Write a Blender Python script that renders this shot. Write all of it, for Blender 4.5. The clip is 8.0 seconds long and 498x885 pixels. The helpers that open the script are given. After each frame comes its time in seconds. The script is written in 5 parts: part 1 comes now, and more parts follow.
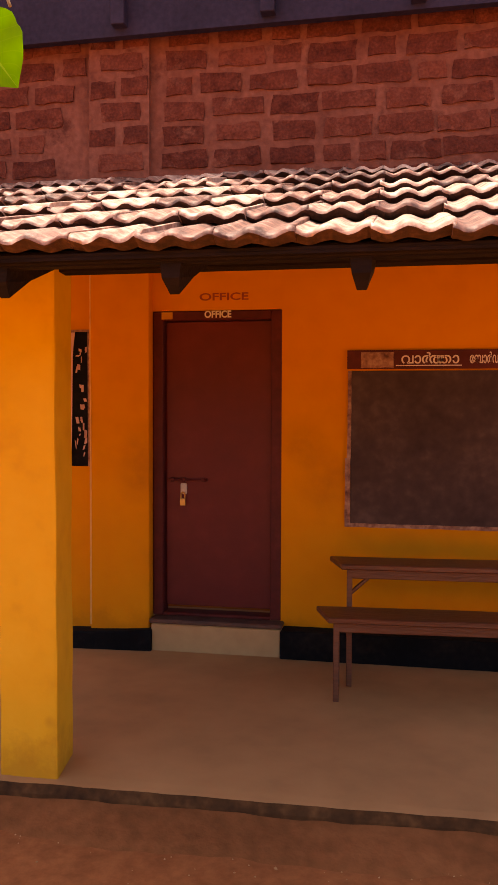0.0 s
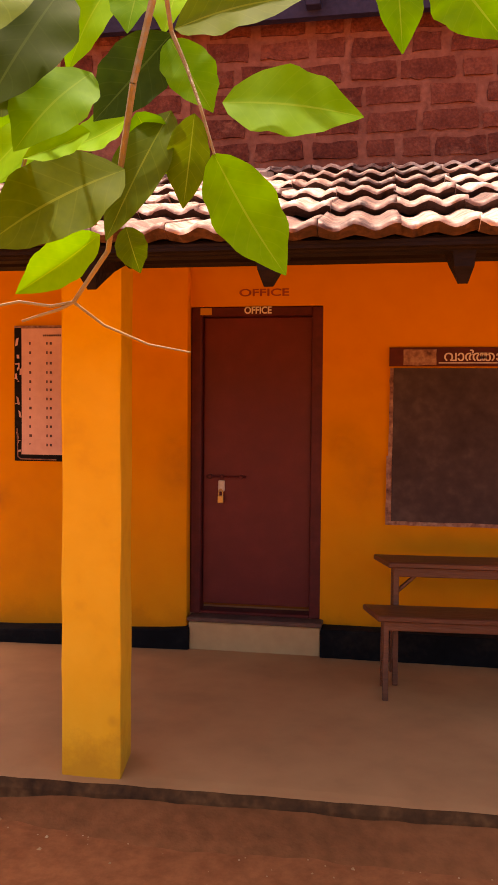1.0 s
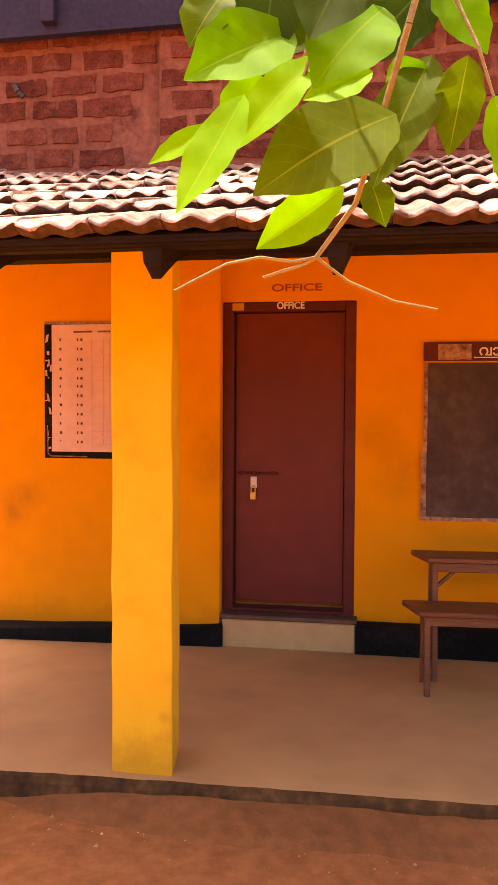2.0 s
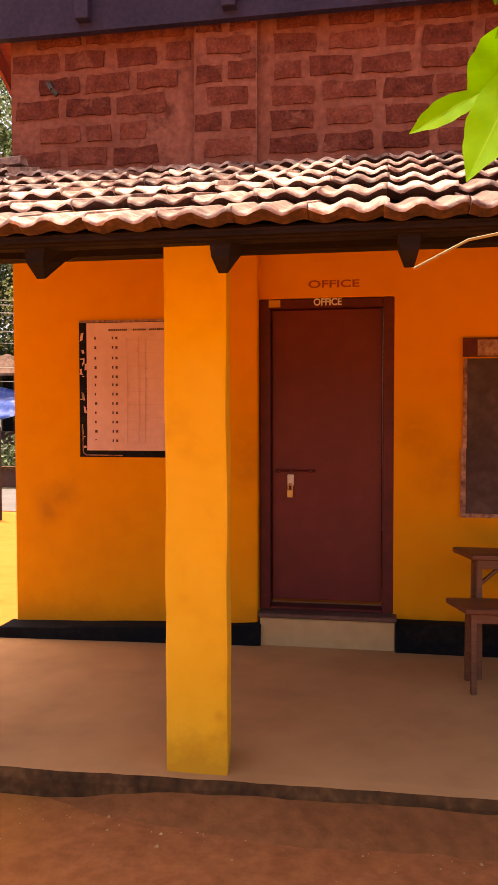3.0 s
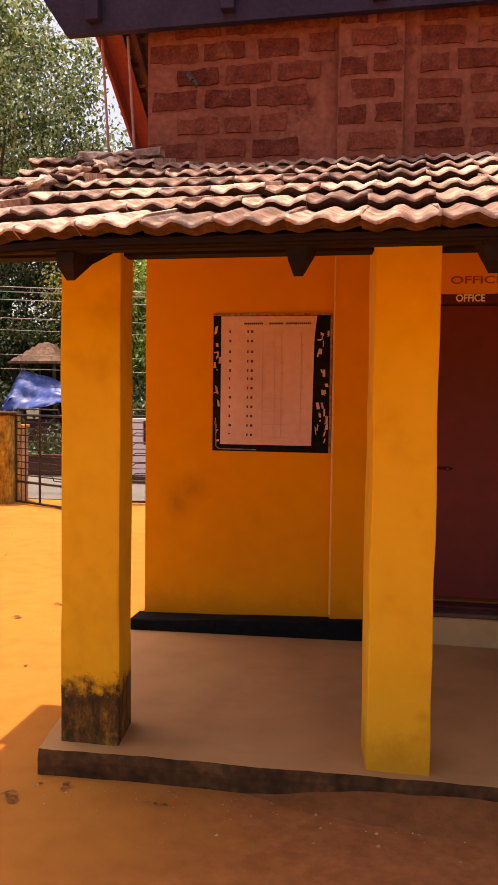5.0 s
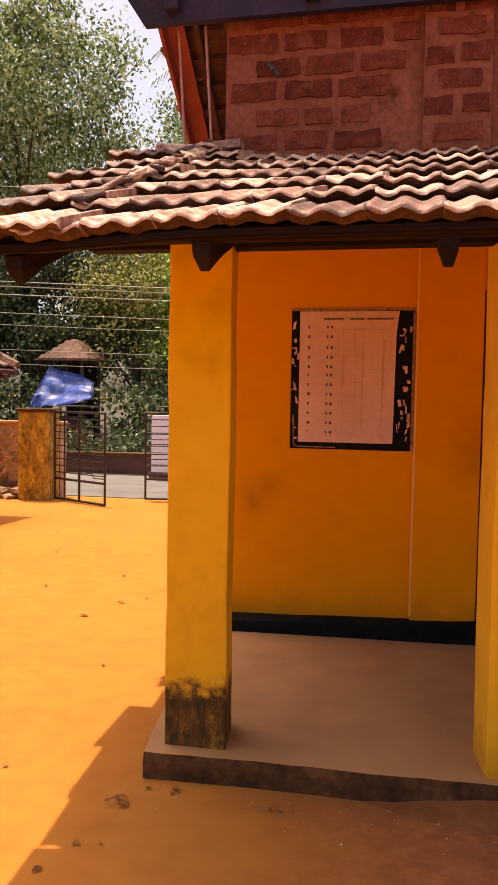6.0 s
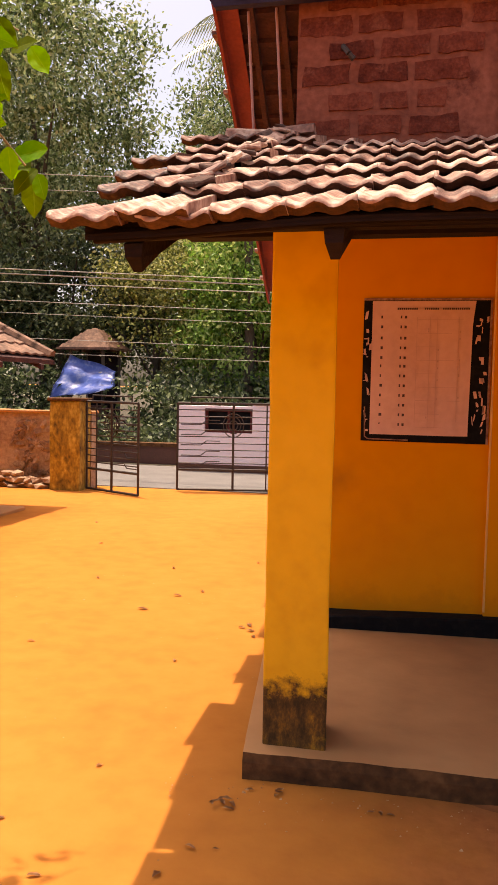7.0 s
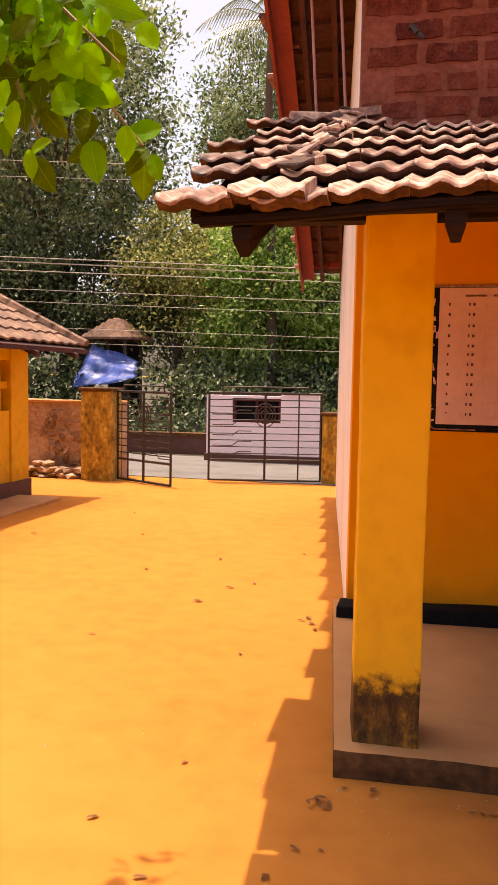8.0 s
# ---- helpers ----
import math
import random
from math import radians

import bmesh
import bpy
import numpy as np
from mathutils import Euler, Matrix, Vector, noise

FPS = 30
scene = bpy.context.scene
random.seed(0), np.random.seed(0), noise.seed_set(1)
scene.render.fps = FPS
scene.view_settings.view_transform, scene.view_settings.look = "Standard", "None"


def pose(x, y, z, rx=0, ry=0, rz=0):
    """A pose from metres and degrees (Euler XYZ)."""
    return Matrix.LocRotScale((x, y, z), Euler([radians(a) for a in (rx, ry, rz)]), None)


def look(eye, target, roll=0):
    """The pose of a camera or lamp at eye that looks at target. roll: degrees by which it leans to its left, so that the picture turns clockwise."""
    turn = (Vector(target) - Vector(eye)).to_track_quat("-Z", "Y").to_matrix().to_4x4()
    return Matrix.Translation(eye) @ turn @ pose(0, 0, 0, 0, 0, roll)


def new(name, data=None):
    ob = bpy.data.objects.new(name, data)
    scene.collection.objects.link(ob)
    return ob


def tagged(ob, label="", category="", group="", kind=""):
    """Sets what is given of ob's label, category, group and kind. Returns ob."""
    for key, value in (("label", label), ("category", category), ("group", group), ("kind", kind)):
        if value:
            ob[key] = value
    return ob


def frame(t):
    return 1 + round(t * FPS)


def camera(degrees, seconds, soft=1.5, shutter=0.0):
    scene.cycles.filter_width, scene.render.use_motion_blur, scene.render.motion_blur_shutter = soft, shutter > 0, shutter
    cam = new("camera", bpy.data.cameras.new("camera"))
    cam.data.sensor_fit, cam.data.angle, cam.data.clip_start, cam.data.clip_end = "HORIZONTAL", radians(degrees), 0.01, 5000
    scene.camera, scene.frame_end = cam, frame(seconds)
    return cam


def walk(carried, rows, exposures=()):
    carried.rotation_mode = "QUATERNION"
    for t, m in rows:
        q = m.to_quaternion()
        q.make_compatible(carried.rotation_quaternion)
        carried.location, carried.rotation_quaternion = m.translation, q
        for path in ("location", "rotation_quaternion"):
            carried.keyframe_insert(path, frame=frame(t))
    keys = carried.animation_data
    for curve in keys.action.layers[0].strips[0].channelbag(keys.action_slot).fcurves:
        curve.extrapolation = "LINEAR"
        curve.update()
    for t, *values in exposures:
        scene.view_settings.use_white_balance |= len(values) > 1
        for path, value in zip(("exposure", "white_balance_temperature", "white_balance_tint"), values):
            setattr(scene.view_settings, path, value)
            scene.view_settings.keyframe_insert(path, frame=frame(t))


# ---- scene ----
cam = camera(34.2, 8.0)
PATH = [
    (0, (0.546, 0.421, 1.715), (0.187, 2.386, 1.631), 0.2),
    (0.5, (0.377, 0.408, 1.707), (0.025, 2.375, 1.622), 0.3),
    (1, (0.207, 0.401, 1.698), (-0.122, 2.372, 1.612), 0.5),
    (2.5, (-0.102, 0.388, 1.647), (-0.434, 2.359, 1.566), 0.1),
    (3, (-0.218, 0.386, 1.645), (-0.559, 2.355, 1.562), -0.1),
    (3.5, (-0.406, 0.373, 1.634), (-0.742, 2.343, 1.551), 0.0),
    (4, (-0.593, 0.328, 1.668), (-0.937, 2.295, 1.567), 0.1),
    (4.5, (-0.8, 0.283, 1.666), (-1.152, 2.249, 1.561), 0.4),
    (5, (-1.017, 0.266, 1.674), (-1.388, 2.228, 1.566), 0.7),
    (6.5, (-1.659, 0.283, 1.653), (-2.075, 2.236, 1.531), 1.0),
    (7, (-1.861, 0.288, 1.664), (-2.285, 2.238, 1.524), 1.1),
    (7.5, (-2.051, 0.301, 1.653), (-2.483, 2.248, 1.502), 1.2),
    (8, (-2.199, 0.307, 1.656), (-2.651, 2.248, 1.49), 1.0),
]
EXPOSURES = [(t, stops, 8600, tint) for t, stops, tint in ((0, 0.87, 27), (0.5, 1.0, 27), (1.0, 1.07, 27), (2.4, 1.86, 19), (3.0, 1.2, 20), (3.5, 0.62, 24), (4.0, 0.56, 23), (4.5, 0.5, 20),
                                                            (5.0, 0.58, 19), (6.5, 0.62, 19), (8.0, 0.72, 20))]
walk(cam, [(t, look(eye, target, roll)) for t, eye, target, roll in PATH], EXPOSURES)

# ---- light ----
SUN = Vector((-0.157, 0.15, 1.0)).normalized()          # towards the sun, nearly overhead
world = bpy.data.worlds.new("world")
scene.world = world
world.use_nodes = True
wn = world.node_tree
sky = wn.nodes.new("ShaderNodeTexSky")
sky.sky_type, sky.sun_disc = "NISHITA", False
sky.sun_elevation = math.asin(SUN.z)
sky.sun_rotation = math.atan2(SUN.x, SUN.y)
sky.dust_density, sky.air_density = 4.5, 0.75
wn.links.new(sky.outputs[0], wn.nodes["Background"].inputs[0])
wn.nodes["Background"].inputs[1].default_value = 0.2
sun = new("sun", bpy.data.lights.new("sun", "SUN"))
sun.data.energy, sun.data.angle, sun.data.color = 3.8, radians(0.53), (1.0, 0.94, 0.84)
sun.matrix_world = look(SUN * 30, (0, 0, 0))


# ---- materials ----
def mat(name, colours, scale=3.0, fine=40.0, rough=0.8, bump=0.2, metal=0.0, spec=0.5, stretch=(1, 1, 1), per_piece=0.0, translucent=0.0, bump_scale=None):
    """Procedural surface: three colours mixed by a coarse and a fine noise at world size, with fine relief."""
    m = bpy.data.materials.new(name)
    m.use_nodes = True
    nt = m.node_tree
    N, L = nt.nodes, nt.links
    bsdf = N["Principled BSDF"]
    geo = N.new("ShaderNodeNewGeometry")
    mp = N.new("ShaderNodeMapping")
    mp.inputs["Scale"].default_value = stretch
    L.new(geo.outputs["Position"], mp.inputs["Vector"])
    a = N.new("ShaderNodeTexNoise")
    a.inputs["Scale"].default_value, a.inputs["Detail"].default_value = scale, 6
    b = N.new("ShaderNodeTexNoise")
    b.inputs["Scale"].default_value, b.inputs["Detail"].default_value = fine, 4
    L.new(mp.outputs[0], a.inputs["Vector"])
    L.new(mp.outputs[0], b.inputs["Vector"])
    ramp = N.new("ShaderNodeValToRGB")
    cr = ramp.color_ramp
    cr.elements[0].position, cr.elements[1].position = 0.3, 0.7
    cr.elements[0].color, cr.elements[1].color = (*colours[0], 1), (*colours[-1], 1)
    if len(colours) > 2:
        e = cr.elements.new(0.5)
        e.color = (*colours[1], 1)
    mixv = N.new("ShaderNodeMath")
    mixv.operation = "MULTIPLY_ADD"
    L.new(b.outputs[0], mixv.inputs[0])
    mixv.inputs[1].default_value = 0.45
    add = N.new("ShaderNodeMath")
    add.operation = "MULTIPLY"
    L.new(a.outputs[0], add.inputs[0])
    add.inputs[1].default_value = 0.55
    L.new(add.outputs[0], mixv.inputs[2])
    last = mixv.outputs[0]
    if per_piece:
        info = N.new("ShaderNodeObjectInfo")
        pp = N.new("ShaderNodeMath")
        pp.operation = "MULTIPLY_ADD"
        L.new(info.outputs["Random"], pp.inputs[0])
        pp.inputs[1].default_value = per_piece
        sub = N.new("ShaderNodeMath")
        sub.operation = "SUBTRACT"
        L.new(last, sub.inputs[0])
        sub.inputs[1].default_value = per_piece / 2
        L.new(sub.outputs[0], pp.inputs[2])
        last = pp.outputs[0]
    L.new(last, ramp.inputs[0])
    L.new(ramp.outputs[0], bsdf.inputs["Base Color"])
    bsdf.inputs["Roughness"].default_value = rough
    bsdf.inputs["Metallic"].default_value = metal
    bsdf.inputs["Specular IOR Level"].default_value = spec
    if bump:
        bp = N.new("ShaderNodeBump")
        bp.inputs["Strength"].default_value = bump
        bp.inputs["Distance"].default_value = 0.02
        c = N.new("ShaderNodeTexNoise")
        c.inputs["Scale"].default_value, c.inputs["Detail"].default_value = bump_scale or fine, 6
        L.new(mp.outputs[0], c.inputs["Vector"])
        L.new(c.outputs[0], bp.inputs["Height"])
        L.new(bp.outputs[0], bsdf.inputs["Normal"])
    if translucent:
        tr = N.new("ShaderNodeBsdfTranslucent")
        L.new(ramp.outputs[0], tr.inputs["Color"])
        mx = N.new("ShaderNodeMixShader")
        mx.inputs[0].default_value = translucent
        L.new(bsdf.outputs[0], mx.inputs[1])
        L.new(tr.outputs[0], mx.inputs[2])
        L.new(mx.outputs[0], N["Material Output"].inputs["Surface"])
    return m


M_WALL = mat("ochre_limewash", [(0.66, 0.237, 0.0045), (0.72, 0.272, 0.005), (0.755, 0.297, 0.006)], 1.1, 7, 0.8, 0.06, spec=0.25, bump_scale=22)
M_PILLAR = mat("yellow_limewash", [(0.6, 0.31, 0.014), (0.73, 0.41, 0.02), (0.78, 0.455, 0.03)], 1.5, 8, 0.75, 0.06, spec=0.3, bump_scale=22)
M_EDGELIGHT = mat("edge_light_plaster", [(0.72, 0.36, 0.08), (0.8, 0.46, 0.16)], 6, 30, 0.8, 0.05)
M_BLACK = mat("black_paint", [(0.004, 0.004, 0.006), (0.007, 0.007, 0.009), (0.02, 0.016, 0.015)], 3, 25, 0.85, 0.1, spec=0.12)
M_FLOOR = mat("worn_cement", [(0.37, 0.178, 0.074), (0.465, 0.23, 0.096), (0.54, 0.275, 0.118)], 1.0, 5, 0.75, 0.05, spec=0.3, bump_scale=30)
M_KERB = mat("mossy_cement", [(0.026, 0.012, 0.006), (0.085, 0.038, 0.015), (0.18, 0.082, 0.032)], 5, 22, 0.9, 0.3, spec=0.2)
M_SAND = mat("orange_sand", [(0.38, 0.133, 0.027), (0.455, 0.168, 0.034), (0.51, 0.196, 0.043)], 0.55, 6, 0.95, 0.1, spec=0.1, bump_scale=35)
M_BRICK = mat("laterite_block", [(0.075, 0.019, 0.014), (0.145, 0.039, 0.026), (0.225, 0.068, 0.044)], 12, 60, 0.95, 0.6, spec=0.1, per_piece=0.2, bump_scale=45)
M_MORTAR = mat("clay_mortar", [(0.14, 0.045, 0.032), (0.225, 0.08, 0.055), (0.32, 0.125, 0.088)], 3, 26, 0.95, 0.4, spec=0.1)
M_TILE = mat("clay_tile", [(0.06, 0.022, 0.016), (0.27, 0.13, 0.094), (0.63, 0.46, 0.365)], 12, 28, 0.6, 0.2, per_piece=0.3, bump_scale=60)
# Dirty edge tone, darkened to carry the shadow under each tile course.
M_TILEEDGE = mat("dirty_shaded_tile_edge", [(0.018, 0.008, 0.006), (0.05, 0.02, 0.014), (0.12, 0.055, 0.038)], 14, 50, 0.9, 0.2)
M_OLDTILE = mat("old_mossy_tile", [(0.05, 0.024, 0.016), (0.16, 0.08, 0.05), (0.34, 0.19, 0.125)], 3, 16, 0.8, 0.2)
M_DIRT = mat("dark_brown_soil", [(0.15, 0.053, 0.02), (0.24, 0.084, 0.031), (0.34, 0.12, 0.045)], 1.6, 16, 0.95, 0.35, spec=0.1, bump_scale=40)
M_DARKWOOD = mat("dark_wood", [(0.007, 0.0045, 0.0055), (0.013, 0.008, 0.0095), (0.024, 0.014, 0.016)], 6, 50, 0.8, 0.3, spec=0.15, stretch=(0.3, 1, 1))
M_REDWOOD = mat("red_painted_board", [(0.15, 0.018, 0.013), (0.21, 0.027, 0.018), (0.28, 0.045, 0.026)], 3, 30, 0.7, 0.2)
M_SOFFIT = mat("dark_maroon_underside", [(0.026, 0.008, 0.008), (0.052, 0.015, 0.013), (0.09, 0.028, 0.022)], 6, 30, 0.9, 0.4)
M_PIPE = mat("faded_pink_pipe", [(0.3, 0.14, 0.12), (0.42, 0.22, 0.19)], 6, 30, 0.6, 0.05)
M_PLATE = mat("blue_black_board", [(0.014, 0.01, 0.028), (0.024, 0.018, 0.045), (0.038, 0.028, 0.062)], 3, 30, 0.7, 0.15, spec=0.2)
M_DOOR = mat("maroon_paint", [(0.092, 0.009, 0.011), (0.118, 0.012, 0.013), (0.15, 0.018, 0.019)], 1.4, 9, 0.5, 0.03, spec=0.35)
M_FRAME = mat("dark_maroon_paint", [(0.06, 0.006, 0.007), (0.085, 0.009, 0.01), (0.12, 0.016, 0.016)], 4, 20, 0.55, 0.08, spec=0.3)
M_STEP = mat("cream_tile", [(0.43, 0.265, 0.12), (0.5, 0.32, 0.15), (0.56, 0.365, 0.18)], 2, 12, 0.55, 0.03)
M_TREAD = mat("worn_brown_slab", [(0.06, 0.025, 0.018), (0.11, 0.05, 0.036), (0.18, 0.09, 0.06)], 4, 24, 0.6, 0.1)
M_BOARD = mat("chalkboard", [(0.042, 0.026, 0.024), (0.07, 0.045, 0.041), (0.12, 0.082, 0.073)], 2.6, 14, 0.75, 0.04, spec=0.2)
M_PEEL = mat("peeling_paint", [(0.08, 0.02, 0.015), (0.3, 0.15, 0.1), (0.5, 0.32, 0.22)], 18, 40, 0.8, 0.2)
M_PAPER = mat("pinkish_paper", [(0.58, 0.34, 0.28), (0.66, 0.4, 0.33), (0.72, 0.46, 0.38)], 3, 20, 0.8, 0.05)
M_INK = mat("dark_ink", [(0.06, 0.03, 0.03), (0.1, 0.05, 0.05)], 20, 60, 0.7, 0)
M_FAINT = mat("faint_ink", [(0.5, 0.28, 0.24), (0.58, 0.36, 0.3)], 20, 60, 0.7, 0)
M_WHITE = mat("white_lettering", [(0.7, 0.6, 0.52), (0.8, 0.72, 0.64)], 20, 60, 0.7, 0)
M_REDTEXT = mat("red_lettering", [(0.25, 0.04, 0.02), (0.36, 0.07, 0.02)], 20, 60, 0.7, 0)
M_BENCH = mat("brown_wood", [(0.08, 0.024, 0.012), (0.13, 0.04, 0.018), (0.19, 0.065, 0.03)], 4, 40, 0.4, 0.2, stretch=(0.25, 2, 2))
M_STEEL = mat("worn_steel", [(0.5, 0.46, 0.42), (0.68, 0.63, 0.58)], 20, 80, 0.5, 0.1, metal=0.2)
M_IRON = mat("black_iron", [(0.02, 0.014, 0.012), (0.04, 0.026, 0.02)], 10, 60, 0.6, 0.2)
M_WHITEWALL = mat("stained_whitewash", [(0.6, 0.55, 0.48), (0.78, 0.73, 0.66), (0.85, 0.82, 0.76)], 1.2, 10, 0.85, 0.1, stretch=(1, 1, 0.25))
M_ROAD = mat("asphalt", [(0.1, 0.095, 0.09), (0.14, 0.13, 0.125), (0.18, 0.17, 0.16)], 2, 50, 0.9, 0.3)
M_PINK = mat("pink_wash", [(0.84, 0.68, 0.73), (0.88, 0.74, 0.79), (0.9, 0.78, 0.83)], 2, 20, 0.85, 0.1)
M_BROWNBASE = mat("brown_base", [(0.08, 0.035, 0.025), (0.13, 0.055, 0.04)], 3, 30, 0.85, 0.2)
M_TARP = mat("blue_tarpaulin", [(0.04, 0.1, 0.5), (0.12, 0.22, 0.68), (0.7, 0.76, 0.9)], 2.2, 6, 0.35, 0.3, bump_scale=5)
M_RUBBLE = mat("laterite_rubble", [(0.13, 0.07, 0.045), (0.28, 0.17, 0.11), (0.45, 0.31, 0.21)], 2.5, 22, 0.9, 0.6, per_piece=0.3)
M_POST = mat("mossy_yellow_plaster", [(0.02, 0.013, 0.006), (0.34, 0.2, 0.025), (0.72, 0.5, 0.1)], 7, 20, 0.85, 0.2, stretch=(1, 1, 0.6))
M_BARK = mat("bark", [(0.05, 0.035, 0.025), (0.1, 0.075, 0.05)], 6, 40, 0.9, 0.6, stretch=(1, 1, 0.3))
M_SOIL = mat("leafy_soil", [(0.025, 0.02, 0.01), (0.05, 0.04, 0.02), (0.09, 0.07, 0.035)], 2, 14, 0.95, 0.4)
M_WIRE = mat("cable", [(0.3, 0.3, 0.26), (0.4, 0.4, 0.36)], 5, 20, 0.5, 0)
M_LITTER = mat("dry_leaf", [(0.2, 0.085, 0.03), (0.4, 0.2, 0.09), (0.62, 0.4, 0.22)], 8, 30, 0.8, 0.1, translucent=0.25)
M_PEBBLE = mat("pale_bits", [(0.3, 0.13, 0.05), (0.45, 0.25, 0.12), (0.62, 0.4, 0.24)], 8, 30, 0.9, 0.2, spec=0.1)


def smeared(m, colours, scale, lo, hi):
    """Lays patches of a second, mottled colour over a surface where a coarse noise is high."""
    N, L = m.node_tree.nodes, m.node_tree.links
    bsdf = N["Principled BSDF"]
    geo = [n for n in N if n.type == "NEW_GEOMETRY"][0]
    a, b = N.new("ShaderNodeTexNoise"), N.new("ShaderNodeTexNoise")
    for nd, sc in ((a, scale), (b, scale * 6)):
        nd.inputs["Scale"].default_value, nd.inputs["Detail"].default_value, nd.inputs["Roughness"].default_value = sc, 8, 0.65
        L.new(geo.outputs["Position"], nd.inputs["Vector"])
    ramp = N.new("ShaderNodeValToRGB")
    ramp.color_ramp.elements[0].position, ramp.color_ramp.elements[1].position = 0.35, 0.65
    ramp.color_ramp.elements[0].color, ramp.color_ramp.elements[1].color = (*colours[0], 1), (*colours[1], 1)
    L.new(b.outputs[0], ramp.inputs[0])
    mr = N.new("ShaderNodeMapRange")
    L.new(a.outputs[0], mr.inputs[0])
    mr.inputs[1].default_value, mr.inputs[2].default_value, mr.inputs[4].default_value = lo, hi, 0.92
    mx = N.new("ShaderNodeMixRGB")
    L.new(mr.outputs[0], mx.inputs[0])
    L.new(bsdf.inputs["Base Color"].links[0].from_socket, mx.inputs[1])
    L.new(ramp.outputs[0], mx.inputs[2])
    L.new(mx.outputs[0], bsdf.inputs["Base Color"])
    return m


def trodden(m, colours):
    """A strip of darker red soil along the verandah front, with a ragged outline."""
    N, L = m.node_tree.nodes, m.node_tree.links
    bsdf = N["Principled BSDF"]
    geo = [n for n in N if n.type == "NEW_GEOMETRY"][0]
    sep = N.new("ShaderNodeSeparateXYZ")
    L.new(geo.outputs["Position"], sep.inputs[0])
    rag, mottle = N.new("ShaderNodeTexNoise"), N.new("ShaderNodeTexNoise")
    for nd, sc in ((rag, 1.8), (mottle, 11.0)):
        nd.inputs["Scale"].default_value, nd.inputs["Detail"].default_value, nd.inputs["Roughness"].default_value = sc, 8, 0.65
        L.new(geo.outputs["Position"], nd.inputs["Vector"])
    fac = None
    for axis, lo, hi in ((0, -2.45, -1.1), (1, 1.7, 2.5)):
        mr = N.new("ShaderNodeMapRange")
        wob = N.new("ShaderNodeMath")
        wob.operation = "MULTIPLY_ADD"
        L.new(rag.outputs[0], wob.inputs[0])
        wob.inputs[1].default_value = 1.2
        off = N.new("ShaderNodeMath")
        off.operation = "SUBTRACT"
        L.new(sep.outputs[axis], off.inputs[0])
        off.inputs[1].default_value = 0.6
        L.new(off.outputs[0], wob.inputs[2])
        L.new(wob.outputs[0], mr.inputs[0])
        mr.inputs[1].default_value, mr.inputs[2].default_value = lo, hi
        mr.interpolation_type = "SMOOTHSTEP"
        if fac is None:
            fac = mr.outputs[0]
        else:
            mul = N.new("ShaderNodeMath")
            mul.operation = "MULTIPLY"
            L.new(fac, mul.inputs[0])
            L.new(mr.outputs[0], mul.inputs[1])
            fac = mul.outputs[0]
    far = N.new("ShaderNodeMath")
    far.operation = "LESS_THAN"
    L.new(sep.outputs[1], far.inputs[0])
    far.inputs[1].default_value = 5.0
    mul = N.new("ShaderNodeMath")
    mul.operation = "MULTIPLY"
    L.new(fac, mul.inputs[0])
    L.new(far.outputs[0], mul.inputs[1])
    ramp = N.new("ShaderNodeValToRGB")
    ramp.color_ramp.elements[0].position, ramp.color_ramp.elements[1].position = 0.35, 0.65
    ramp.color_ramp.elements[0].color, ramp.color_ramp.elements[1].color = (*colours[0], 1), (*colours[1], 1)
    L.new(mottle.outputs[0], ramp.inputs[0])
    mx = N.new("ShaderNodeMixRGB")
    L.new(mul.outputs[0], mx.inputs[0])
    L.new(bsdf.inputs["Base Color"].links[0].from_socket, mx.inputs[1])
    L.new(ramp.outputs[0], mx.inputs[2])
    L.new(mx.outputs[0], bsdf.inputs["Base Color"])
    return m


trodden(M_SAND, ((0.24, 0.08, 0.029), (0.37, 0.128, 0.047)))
smeared(M_BRICK, ((0.13, 0.04, 0.028), (0.25, 0.09, 0.06)), 5.0, 0.57, 0.65)
smeared(M_MORTAR, ((0.09, 0.026, 0.019), (0.16, 0.05, 0.034)), 3.0, 0.56, 0.66)


def stained(m, z0, z1, colour, strength=0.85, scale=7.0):
    """Adds a ragged damp stain that rises from the foot of a wall or pillar."""
    N, L = m.node_tree.nodes, m.node_tree.links
    ramp = [n for n in N if n.type == "VALTORGB"][0]
    geo = [n for n in N if n.type == "NEW_GEOMETRY"][0]
    sep = N.new("ShaderNodeSeparateXYZ")
    L.new(geo.outputs["Position"], sep.inputs[0])
    ns = N.new("ShaderNodeTexNoise")
    ns.inputs["Scale"].default_value, ns.inputs["Detail"].default_value, ns.inputs["Roughness"].default_value = scale, 8, 0.7
    L.new(geo.outputs["Position"], ns.inputs["Vector"])
    up = N.new("ShaderNodeMapRange")
    L.new(sep.outputs[2], up.inputs[0])
    for k, val in zip((1, 2, 3, 4), (z0, z1, 0.42, -0.35)):
        up.inputs[k].default_value = val
    add = N.new("ShaderNodeMath")
    add.operation = "ADD"
    L.new(up.outputs[0], add.inputs[0])
    L.new(ns.outputs[0], add.inputs[1])
    st = N.new("ShaderNodeMapRange")
    L.new(add.outputs[0], st.inputs[0])
    for k, val in zip((1, 2, 3, 4), (0.62, 0.80, 0.0, strength)):
        st.inputs[k].default_value = val
    mx = N.new("ShaderNodeMixRGB")
    L.new(st.outputs[0], mx.inputs[0])
    L.new(ramp.outputs[0], mx.inputs[1])
    mx.inputs[2].default_value = (*colour, 1)
    for lk in list(ramp.outputs[0].links):
        if lk.to_node != mx:
            L.new(mx.outputs[0], lk.to_socket)
    return m


